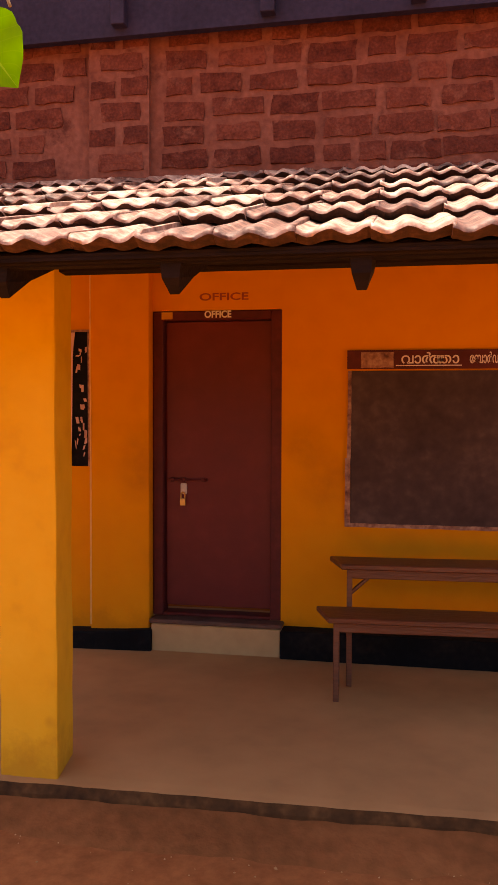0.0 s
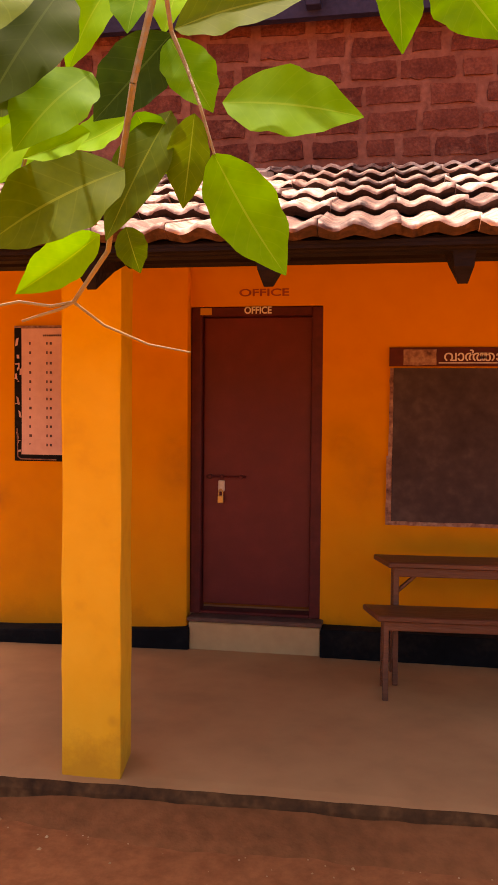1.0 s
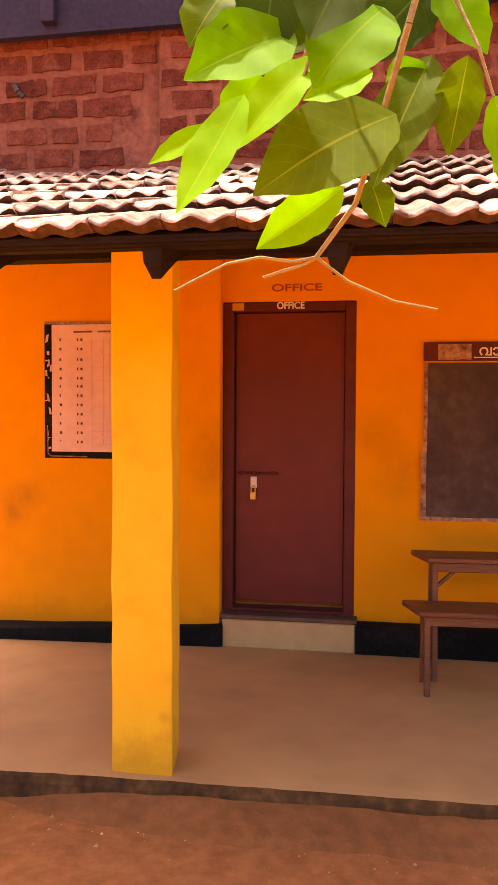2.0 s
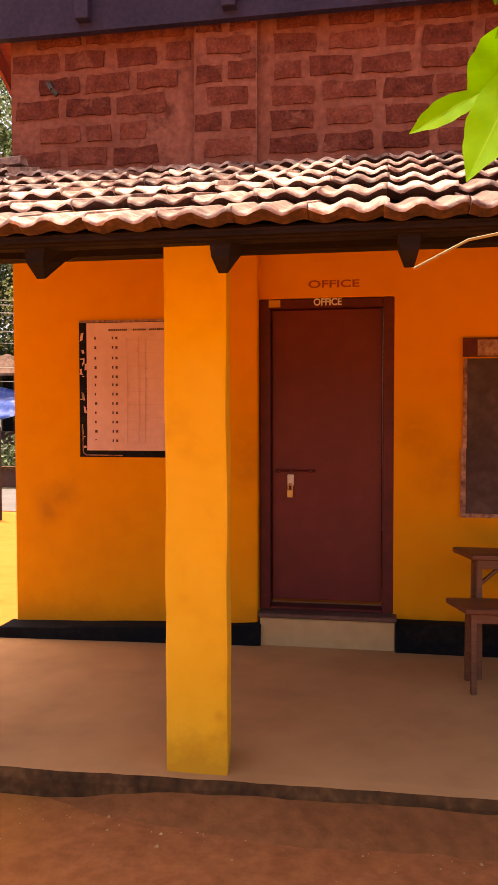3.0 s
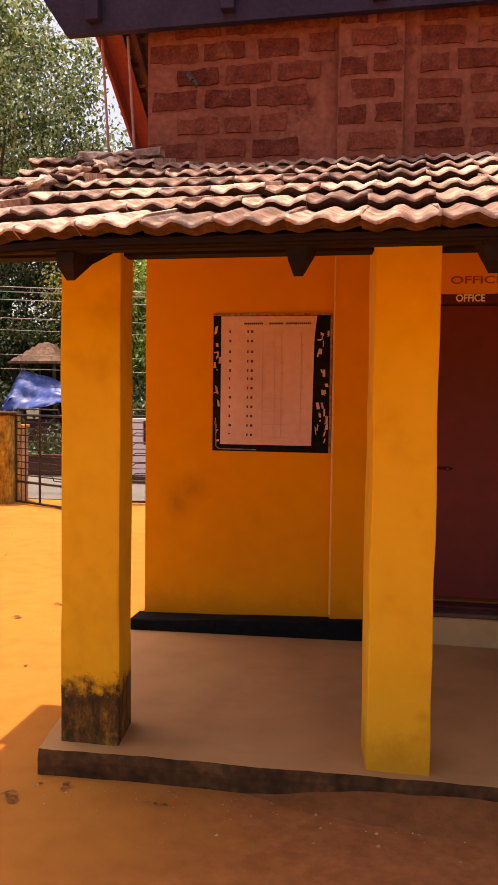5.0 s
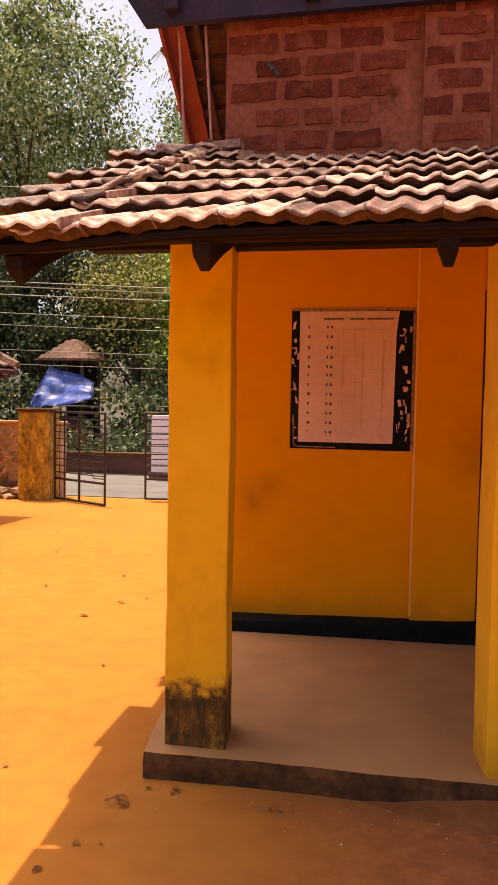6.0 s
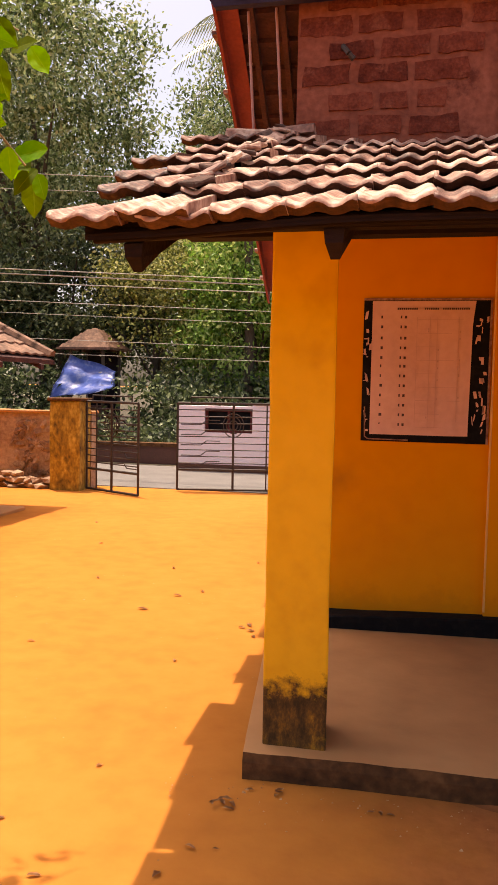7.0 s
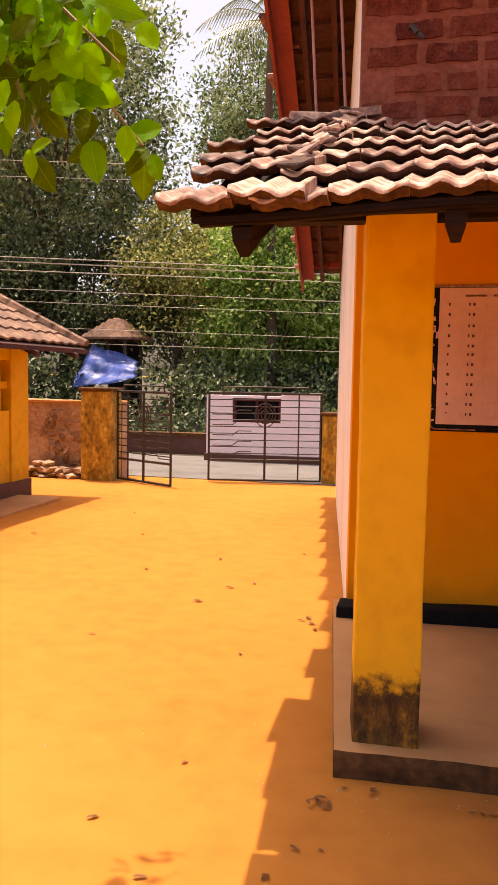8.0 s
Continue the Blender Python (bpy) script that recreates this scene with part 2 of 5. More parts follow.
def smudged(m, spots, colour):
    """Adds hand-worn smudges round the given places on a wall: (x, y, z, radius)."""
    N, L = m.node_tree.nodes, m.node_tree.links
    bsdf = N["Principled BSDF"]
    geo = [n for n in N if n.type == "NEW_GEOMETRY"][0]
    ns = N.new("ShaderNodeTexNoise")
    ns.inputs["Scale"].default_value, ns.inputs["Detail"].default_value = 12, 6
    L.new(geo.outputs["Position"], ns.inputs["Vector"])
    for x, y, z, r in spots:
        d = N.new("ShaderNodeVectorMath")
        d.operation = "DISTANCE"
        L.new(geo.outputs["Position"], d.inputs[0])
        d.inputs[1].default_value = (x, y, z)
        mr = N.new("ShaderNodeMapRange")
        L.new(d.outputs["Value"], mr.inputs[0])
        for k, val in zip((1, 2, 3, 4), (0.0, r, 0.5, 0.0)):
            mr.inputs[k].default_value = val
        pr = N.new("ShaderNodeMath")
        pr.operation = "MULTIPLY"
        L.new(mr.outputs[0], pr.inputs[0])
        L.new(ns.outputs[0], pr.inputs[1])
        mx = N.new("ShaderNodeMixRGB")
        L.new(pr.outputs[0], mx.inputs[0])
        L.new(bsdf.inputs["Base Color"].links[0].from_socket, mx.inputs[1])
        mx.inputs[2].default_value = (*colour, 1)
        L.new(mx.outputs[0], bsdf.inputs["Base Color"])
    return m


def mouldy(m, z0, z1):
    """Covers the foot of a pillar with streaked black and brown mould that ends in a ragged line."""
    N, L = m.node_tree.nodes, m.node_tree.links
    stained(m, z0, z1, (0.02, 0.012, 0.006), 0.97, 8.0)
    mx = [n for n in N if n.type == "MIX_RGB"][0]
    geo = [n for n in N if n.type == "NEW_GEOMETRY"][0]
    mp = N.new("ShaderNodeMapping")
    mp.inputs["Scale"].default_value = (1.0, 1.0, 0.45)
    L.new(geo.outputs["Position"], mp.inputs["Vector"])
    ns = N.new("ShaderNodeTexNoise")
    ns.inputs["Scale"].default_value, ns.inputs["Detail"].default_value, ns.inputs["Roughness"].default_value = 16, 8, 0.75
    L.new(mp.outputs[0], ns.inputs["Vector"])
    ramp = N.new("ShaderNodeValToRGB")
    for pos, col in ((0.38, (0.012, 0.008, 0.005)), (0.5, (0.07, 0.034, 0.01)), (0.58, (0.17, 0.08, 0.012)), (0.7, (0.42, 0.22, 0.02))):
        e = ramp.color_ramp.elements.new(pos)
        e.color = (*col, 1)
    for e in (ramp.color_ramp.elements[0], ramp.color_ramp.elements[-1]):
        e.color = (0.012, 0.008, 0.005, 1) if e.position == 0 else (0.45, 0.24, 0.02, 1)
    L.new(ns.outputs[0], ramp.inputs[0])
    L.new(ramp.outputs[0], mx.inputs[2])
    return m


stained(M_WALL, 0.2, 0.7, (0.36, 0.11, 0.006), 0.22, 4.0)
smudged(M_WALL, [(-2.50, 5.57, 1.02, 0.16), (-2.38, 5.57, 1.08, 0.14), (-2.52, 5.57, 0.92, 0.1), (-1.10, 5.53, 1.45, 0.18), (-1.12, 5.53, 1.25, 0.2), (-0.05, 5.61, 1.5, 0.2), (0.12, 5.61, 1.25, 0.25)], (0.16, 0.05, 0.01))
M_PILLAR_STAINED = mat("yellow_limewash_stained", [(0.58, 0.31, 0.014), (0.7, 0.405, 0.02), (0.77, 0.45, 0.03)], 1.5, 8, 0.75, 0.06, spec=0.3, bump_scale=22)
mouldy(M_PILLAR_STAINED, 0.30, 0.66)
stained(M_PILLAR, 0.1, 0.6, (0.42, 0.17, 0.012), 0.5, 2.2)
smudged(M_PILLAR, [(-0.91, 3.64, 0.365, 0.03)], (0.2, 0.06, 0.012))


# ---- building helpers ----
def mesh_of(name, bm, material):
    me = bpy.data.meshes.new(name)
    bm.normal_update()
    bm.to_mesh(me)
    bm.free()
    if material:
        me.materials.append(material)
    return me


def part(name, bm, material, parent=None, label="", m=None):
    ob = new(name, mesh_of(name, bm, material))
    if m is not None:
        ob.matrix_world = m
    if parent is not None:
        ob.parent = parent
    if label:
        ob["label"] = label
    return ob


def empty(name, m=None):
    ob = new(name)
    if m is not None:
        ob.matrix_basis = m
    return ob


def box(bm, x0, x1, y0, y1, z0, z1, bevel=0.0, seg=1):
    r = bmesh.ops.create_cube(bm, size=1.0)
    vs = r["verts"]
    for v in vs:
        v.co = Vector((x0 + (v.co.x + 0.5) * (x1 - x0), y0 + (v.co.y + 0.5) * (y1 - y0), z0 + (v.co.z + 0.5) * (z1 - z0)))
    if bevel:
        es = list({e for v in vs for e in v.link_edges})
        bmesh.ops.bevel(bm, geom=es, offset=bevel, segments=seg, affect="EDGES", profile=0.6)
    return vs


def boxes(*args, bevel=0.0, seg=1):
    bm = bmesh.new()
    for a in args:
        box(bm, *a, bevel=bevel, seg=seg)
    return bm


def prism(bm, outline, y0, y1, axis="y"):
    """Extrudes a closed outline of (a, b) pairs. axis y: a=x, b=z; axis x: a=y, b=z; axis z: a=x, b=y."""
    def at(a, b, d):
        return {"y": (a, d, b), "x": (d, a, b), "z": (a, b, d)}[axis]
    f = [bm.verts.new(at(a, b, y0)) for a, b in outline]
    g = [bm.verts.new(at(a, b, y1)) for a, b in outline]
    bm.faces.new(f)
    bm.faces.new(list(reversed(g)))
    n = len(f)
    for i in range(n):
        bm.faces.new((f[i], g[i], g[(i + 1) % n], f[(i + 1) % n]))
    bmesh.ops.recalc_face_normals(bm, faces=bm.faces)


def rod(bm, a, b, r, sides=8, r2=None):
    a, b = Vector(a), Vector(b)
    d = b - a
    q = d.to_track_quat("Z", "Y").to_matrix().to_4x4()
    bmesh.ops.create_cone(bm, cap_ends=True, segments=sides, radius1=r, radius2=r if r2 is None else r2, depth=d.length,
                          matrix=Matrix.Translation((a + b) / 2) @ q)


def tube(bm, pts, r0, r1, sides=6):
    n = len(pts)
    for i in range(n - 1):
        ra, rb = r0 + (r1 - r0) * i / (n - 1), r0 + (r1 - r0) * (i + 1) / (n - 1)
        rod(bm, pts[i], pts[i + 1], ra, sides, rb)


def roughen(bm, amount, scale):
    for v in bm.verts:
        v.co += noise.noise_vector(v.co * scale) * amount


def cut(bm, step, axes="xyz"):
    """Slices a mesh into cells of about the step's size, so that it can be roughened."""
    for ax, name in enumerate("xyz"):
        if name not in axes:
            continue
        lo, hi = min(v.co[ax] for v in bm.verts), max(v.co[ax] for v in bm.verts)
        n = int((hi - lo) / step)
        for i in range(1, n):
            co, no = Vector((0, 0, 0)), Vector((0, 0, 0))
            co[ax], no[ax] = lo + (hi - lo) * i / n, 1
            bmesh.ops.bisect_plane(bm, geom=bm.verts[:] + bm.edges[:] + bm.faces[:], plane_co=co, plane_no=no)


# ---- plan ----
FLOOR_Z = 0.12
WALL_A, WALL_B, WALL_C = 5.57, 5.53, 5.61     # faces of the front wall: end bay, pilaster, door bay
SKEW = -0.135                                 # the end of the building leans away by this much in x for each metre in y


def ground_z(y):
    return -0.012 * min(max(y - 4, 0), 9)


# ground: one sheet to the horizon, finer near the yard
def build_ground():
    xs = sorted({*[-400, -200, -100, -50, -30, 20, 50, 100, 200, 400], *[i * 0.5 - 20 for i in range(60)]})
    ys = sorted({*[-400, -100, -40, -20, -10, -5, 25, 40, 80, 200, 500], *[i * 0.4 - 2 for i in range(60)]})
    vs = []
    for y in ys:
        for x in xs:
            near = abs(x) < 21 and -3 < y < 13
            vs.append((x, y, ground_z(y) + (0.012 * noise.noise(Vector((x * 0.7, y * 0.7, 0))) if near else 0)))
    n = len(xs)
    fs = [(j * n + i, j * n + i + 1, (j + 1) * n + i + 1, (j + 1) * n + i) for j in range(len(ys) - 1) for i in range(n - 1)]
    me = bpy.data.meshes.new("ground")
    me.from_pydata(vs, [], fs)
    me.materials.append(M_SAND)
    for p in me.polygons:
        p.use_smooth = True
    return tagged(new("ground", me), "orange sandy school yard, sunlit and dry", "ground", kind="structure")


build_ground()
bm = boxes((-60, 60, 13.3, 17.0, -0.3, ground_z(20) + 0.012))
tagged(part("road", bm, M_ROAD), "grey asphalt road running past the gate", "road", kind="structure")


bm = bmesh.new()
prism(bm, [(-300, 16.9), (300, 16.9), (300, 400), (-300, 400)], -0.3, ground_z(20) + 0.02, "z")
tagged(part("ground_verge", bm, M_SOIL), "dark leaf-strewn soil under the roadside trees", "ground", kind="structure")


# verandah floor with its worn front edge
def build_floor():
    bm = bmesh.new()
    prism(bm, [(-2.57, 3.54), (2.3, 3.65), (2.3, 5.8), (-2.86, 5.8)], -0.1, FLOOR_Z, "z")
    cut(bm, 0.07, "x")
    bmesh.ops.bisect_plane(bm, geom=bm.verts[:] + bm.edges[:] + bm.faces[:], plane_co=(0, 0, 0.075), plane_no=(0, 0, 1))
    bmesh.ops.bisect_plane(bm, geom=bm.verts[:] + bm.edges[:] + bm.faces[:], plane_co=(0, 3.68, 0), plane_no=(0, 1, 0))
    bm.normal_update()
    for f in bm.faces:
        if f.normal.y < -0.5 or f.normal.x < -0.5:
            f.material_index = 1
    for v in bm.verts:
        if v.co.y < 3.67:
            v.co.y += 0.007 * noise.noise(v.co * 6) + 0.008 * noise.noise(v.co * 1.7)
            if v.co.z > 0.1:
                v.co.z += -0.006 + 0.004 * noise.noise(v.co * 9)
                v.co.y += 0.012
    ob = part("floor", bm, M_FLOOR)
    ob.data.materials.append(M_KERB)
    tagged(ob, "worn brown cement verandah floor with mossy chipped edge", "floor", kind="structure")


build_floor()


def soil_bank():
    """Brown soil trodden up against the verandah edge, tailing off before the open corner."""
    bm = bmesh.new()
    nx, ny = 150, 10
    rows = []
    for i in range(nx + 1):
        x = -2.1 + 4.4 * i / nx
        edge = 3.565 + 0.0178 * (x + 2.57)
        rise = min(max((x + 2.0) / 0.9, 0.0), 1.0)
        row = []
        for j in range(ny + 1):
            v = j / ny
            y = edge - (0.30 + 0.12 * noise.noise(Vector((x * 1.3, 0, 5))) + 0.05 * noise.noise(Vector((x * 6, 0, 3)))) * (0.15 + 0.85 * rise) * (1 - v) + 0.02 * v
            h = 0.066 * rise * v ** 1.6 * (1 + 0.25 * noise.noise(Vector((x * 2.2, 0, 1)))) + 0.010 * v * noise.noise(Vector((x * 7, y * 7, 2)))
            row.append(bm.verts.new((x, y, 0.014 * noise.noise(Vector((x * 0.7, y * 0.7, 0))) - 0.03 + 0.036 * rise * min(v * 3, 1) + h)))
        rows.append(row)
    for i in range(nx):
        for j in range(ny):
            bm.faces.new((rows[i][j], rows[i + 1][j], rows[i + 1][j + 1], rows[i][j + 1])).smooth = True
    tagged(part("soil_bank", bm, M_DIRT), "brown soil banked against the verandah edge", "soil", kind="structure")


soil_bank()


# ---- front wall ----
def front_wall():
    ob = empty("wall_front", pose(0, WALL_A, 0))
    tagged(ob, "orange-yellow limewashed verandah wall below bare laterite masonry", "wall", kind="structure")

    def w(name, bm, material, label=""):
        p = part(name, bm, material, None, label)
        p.parent = ob
        p.matrix_parent_inverse = ob.matrix_basis.inverted()
        return p
    bm = bmesh.new()
    prism(bm, [(-2.74, WALL_A), (-1.465, WALL_A), (-1.465, 5.85), (-2.74 + SKEW * 0.28, 5.85)], 0.0, 3.2, "z")
    w("plaster_bay", bm, M_WALL)
    w("pilaster", boxes((-1.465, -1.055, WALL_B, 5.85, 0.0, 3.2), bevel=0.006), M_WALL)
    # Thin pale strip that paints the bright light along the pilaster's left edge.
    bm = bmesh.new()
    rod(bm, (-1.462, WALL_B + 0.003, 0.262), (-1.458, WALL_B + 0.003, 2.95), 0.0075, 8)
    w("lit_edge_strip", bm, M_EDGELIGHT, "pale strip painting the lit edge of the pilaster")
    # door bay with the opening cut out
    w("plaster_bay", boxes((-0.19, 2.3, WALL_C, 5.85, 0.0, 3.2)), M_WALL)
    w("plaster_bay", boxes((-1.055, -0.19, WALL_C, 5.85, 2.355, 3.2)), M_WALL)
    w("threshold", boxes((-1.055, -0.19, 5.62, 5.85, 0.0, 0.33)), M_STEP)
    bm = bmesh.new()
    prism(bm, [(-2.74, WALL_A + 0.012), (2.3, WALL_A + 0.03), (2.3, 5.85), (-2.78, 5.85)], 3.2, 5.55, "z")
    w("upper_masonry", bm, M_MORTAR, "clay mortar of the bare upper wall")
    w("upper_pilaster", boxes((-1.465, -1.055, WALL_B + 0.012, WALL_A + 0.012, 3.2, 4.16)), M_MORTAR)
    return ob, w


WALL, wall_part = front_wall()

bm = boxes((-2.79, -1.03, 5.47, 5.60, 0.0, 0.262), (-0.175, 2.3, 5.47, 5.65, 0.0, 0.30), bevel=0.008)
cut(bm, 0.12, "x")
for v in bm.verts:
    if v.co.x < -1.0:
        k = max(0.0, (-1.03 - v.co.x) / 1.76)
        v.co.y -= 0.095 * k if v.co.y < 5.55 else 0
        v.co.z -= 0.07 * k ** 0.7 if v.co.z > 0.2 else 0
roughen(bm, 0.006, 5)
tagged(part("baseboard", bm, M_BLACK), "black painted plinth band with scuffs along the wall foot", "plinth", kind="structure")

bm = boxes((-1.035, -0.172, 5.50, 5.62, 0.05, 0.299), bevel=0.008)
tagged(part("door_step", bm, M_STEP), "cream tiled step below the office door", "step", kind="structure")

bm = boxes((-1.045, -0.165, 5.49, 5.618, 0.301, 0.329), bevel=0.007)
tagged(part("door_tread", bm, M_TREAD), "worn brown tread slab on the door step", "step", kind="structure")

# side wall, whitewashed, and the rear that closes the building
bm = bmesh.new()
prism(bm, [(5.85, -0.3), (12.2, -0.3), (12.2, 3.1), (5.85, 5.55)], -2.78, -2.5, "x")
for v in bm.verts:
    v.co.x += SKEW * (v.co.y - 5.85)
tagged(part("wall_side", bm, M_WHITEWALL), "rain-stained white side wall of the school building", "wall", kind="structure")
bm = boxes((-3.6, 2.3, 12.0, 12.2, -0.3, 3.1), (2.3, 2.55, 5.85, 12.2, -0.3, 3.1))
tagged(part("wall_rear", bm, M_WHITEWALL), "plain white walls closing the building", "wall", kind="structure")

# ---- pillars ----
def pillar(x0, x1, y0, y1, top, mouldy):
    ob = empty("pillar", pose((x0 + x1) / 2, (y0 + y1) / 2, FLOOR_Z))
    inv = ob.matrix_basis.inverted()
    bm = bmesh.new()
    box(bm, x0, x1, y0, y1, FLOOR_Z - 0.02, top, bevel=0.012, seg=2)
    cut(bm, 0.16)
    for v in bm.verts:
        v.co.x += SKEW * (v.co.y - y0)
    roughen(bm, 0.006, 4)
    p = part("shaft", bm, M_PILLAR_STAINED if mouldy else M_PILLAR, ob)
    p.matrix_parent_inverse = inv
    return ob


tagged(pillar(-2.505, -2.228, 3.635, 3.905, 2.41, True), "yellow plastered verandah pillar with black mould at its foot", "pillar", "verandah pillars")
tagged(pillar(-1.137, -0.873, 3.635, 3.90, 2.43, False), "clean yellow plastered square verandah pillar", "pillar", "verandah pillars")

# ---- verandah roof ----
EAVE_Y, EAVE_Z, RISE = 2.79, 2.19, 0.362
ROWS_N, GAUGE, TILE_W = 6, 0.462, 0.232
SLOPE = math.atan(RISE)


def roof_z(y):
    return EAVE_Z + RISE * (y - EAVE_Y)


def sag(x, y):
    """The open end of the roof droops at the eave and is heaped up at the wall."""
    k = min(max((-2.05 - x) / 0.95, 0.0), 1.0)
    return k * k * (3 - 2 * k) * (-0.045 + 0.125 * min(max((y - EAVE_Y) / 2.78, 0.0), 1.0))


def tile_mesh(seed):
    """Interlocking clay tile: two ridges with wide channels between, a rounded nose that curls down over the course below."""
    rnd = random.Random(seed)
    nx = 16
    length, wid, th = GAUGE / math.cos(SLOPE) + 0.06, TILE_W * 1.03, 0.014
    bm = bmesh.new()
    skew, chip = rnd.uniform(-0.006, 0.006), rnd.randrange(nx)

    def height(u):
        c = 0.5 + 0.5 * math.cos(2 * math.pi * (u * 2 + 0.1))
        return 0.021 * c - 0.008
    prof = ((0.0, -0.017), (0.004, -0.009), (0.013, -0.003), (0.035, 0.001), (0.2, 0.0), (length, 0.0))
    top, low = [], []
    for j, (y, dz) in enumerate(prof):
        row = []
        for i in range(nx + 1):
            u = i / nx
            h = height(u)
            yy = y - (0.008 * h / 0.02 if j < 4 else 0) + (0.012 if j == 0 and i == chip else 0) + skew * (u - 0.5) * 4
            row.append(bm.verts.new(((u - 0.5) * wid, yy, h + dz + 0.0015 * rnd.uniform(-1, 1))))
        top.append(row)
    for i in range(nx + 1):
        c = top[0][i].co
        low.append((bm.verts.new(c), bm.verts.new((c.x, c.y + 0.045, c.z * 0.6 - 0.036)), bm.verts.new((c.x, length, -0.03))))
    for j in range(len(prof) - 1):
        for i in range(nx):
            bm.faces.new((top[j][i], top[j][i + 1], top[j + 1][i + 1], top[j + 1][i])).smooth = True
    # Front skirt and underside get the dark colour with shadow painted in.
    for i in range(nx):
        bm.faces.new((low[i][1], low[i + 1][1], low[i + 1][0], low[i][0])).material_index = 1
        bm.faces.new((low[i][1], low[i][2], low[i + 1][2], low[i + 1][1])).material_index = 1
    for i, flip in ((0, 1), (nx, -1)):
        ring = [low[i][1], low[i][0]] + [top[j][i] for j in range(1, len(prof))] + [low[i][2]]
        bm.faces.new(ring[::flip])
    me = mesh_of("tile", bm, M_TILE)
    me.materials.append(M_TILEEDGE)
    return me


def verandah_roof():
    ob = empty("verandah_roof", pose(0, EAVE_Y, EAVE_Z))
    tagged(ob, "lean-to roof of sun-bleached clay tiles on dark rafters", "roof", kind="structure")
    inv = ob.matrix_basis.inverted()

    def put(name, bm, material, label=""):
        p = part(name, bm, material, ob, label)
        p.matrix_parent_inverse = inv
        return p
    # rafters and battens under the tiles
    for x in [-2.84, -2.165, -1.365, -0.745, -0.16, 0.435, 1.03, 1.62, 2.2]:
        y0, y1 = 2.90, 5.56
        b2 = bmesh.new()
        prism(b2, [(y0, roof_z(y0) - 0.105), (y0 + 0.05, roof_z(y0) - 0.15), (y0 + 0.17, roof_z(y0) - 0.075), (y1, roof_z(y1) - 0.14), (y1, roof_z(y1) - 0.06), (y0, roof_z(y0) - 0.06)], x - 0.034, x + 0.034, "x")
        for v in b2.verts:
            if v.co.y < y0 + 0.1:
                v.co.x = x + (v.co.x - x) * min(1.0, 0.35 + 9 * max(0.0, v.co.z - roof_z(y0) + 0.16))
            v.co.z += sag(x, v.co.y)
        put("rafter", b2, M_DARKWOOD)
    for k in range(7):
        y = 2.9 + k * GAUGE * 0.95
        if y > 5.5:
            break
        x0 = -3.0 + SKEW * (y - 2.8)
        put("batten", boxes((x0, 2.3, y, y + 0.05, roof_z(y) - 0.06, roof_z(y) - 0.025)), M_DARKWOOD)
    def follow(bm, y=None):
        cut(bm, 0.25, "x")
        for v in bm.verts:
            v.co.z += sag(v.co.x, v.co.y if y is None else y)
        return bm
    put("fascia", follow(boxes((-2.98, 2.3, 2.885, 2.915, roof_z(2.9) - 0.055, roof_z(2.9) - 0.012), bevel=0.004)), M_DARKWOOD, "dark weathered eave board")
    put("eave_lath", follow(boxes((-3.0, 2.3, 2.862, 2.888, roof_z(2.9) - 0.046, roof_z(2.9) - 0.024), bevel=0.004)), M_DARKWOOD, "worn dark lath along the eave")
    # Added sheet below the tiles; stops sun leaking through their gaps.
    bm = bmesh.new()
    prism(bm, [(-2.99, 2.86), (2.3, 2.86), (2.3, 5.56), (-3.36, 5.56)], -0.005, 0.005, "z")
    cut(bm, 0.3, "xy")
    for v in bm.verts:
        v.co.z += roof_z(v.co.y) - 0.03 + sag(v.co.x, v.co.y)
    put("light_stop_sheet", bm, M_DARKWOOD)
    # wall plate on the pillars
    put("beam", boxes((-2.9, 2.3, 3.70, 3.80, 2.295, 2.42)), M_DARKWOOD)
    kinds = [tile_mesh(s) for s in range(7)]
    rnd = random.Random(4)
    j = rnd.uniform
    seam = -2.78

    def lay(x, y, dz, tilt, twist, roll=0.0):
        t = new("tile", rnd.choice(kinds))
        t.matrix_basis = pose(x, y, roof_z(y) + sag(x, y) + 0.049 + dz, math.degrees(SLOPE) - 4.7 + tilt, roll, twist)
        t.parent = ob
        t.matrix_parent_inverse = inv
    for r in range(ROWS_N):
        y = EAVE_Y + r * GAUGE
        for c in range(int((2.25 - seam) / TILE_W)):
            lay(seam + TILE_W * (c + 0.5) + j(-0.008, 0.008), y + j(-0.014, 0.014), j(-0.003, 0.007), j(-0.7, 0.7) + sag(-3, y) * 4 * (c < 4), j(-1.8, 1.8), j(-1.5, 1.5))
        # loose end strip beyond the seam, laid askew
        end = (-3.06, -3.12, -3.20, -3.32, -3.16, -3.34)[r]
        n = max(1, math.ceil((seam - end) / TILE_W))
        for c in range(n):
            x = end + TILE_W * (c + 0.5) - 0.02
            lay(x, y + (-0.03, 0.05, 0.0, 0.04, -0.02, 0.0)[r] + j(-0.02, 0.02), 0.012 + 0.012 * (c == n - 1) + j(0, 0.01), j(-1.5, 1.0), j(2, 7), j(-5, 1))
    # broken pieces heaped over the seam and along the head of the roof
    for k in range(16):
        y = 3.3 + k * 0.145
        bm = bmesh.new()
        box(bm, -0.04, 0.04, -0.06, 0.06, -0.01, 0.01, bevel=0.006)
        cut(bm, 0.04, "xy")
        roughen(bm, 0.014, 17 + k)
        t = part("tile_shard", bm, M_TILE if k % 3 else M_TILEEDGE, None)
        t.matrix_basis = pose(seam + j(-0.06, 0.05), y, roof_z(y) + sag(seam, y) + 0.075, 20 + j(-14, 14), j(-25, 25), j(-60, 60))
        t.parent = ob
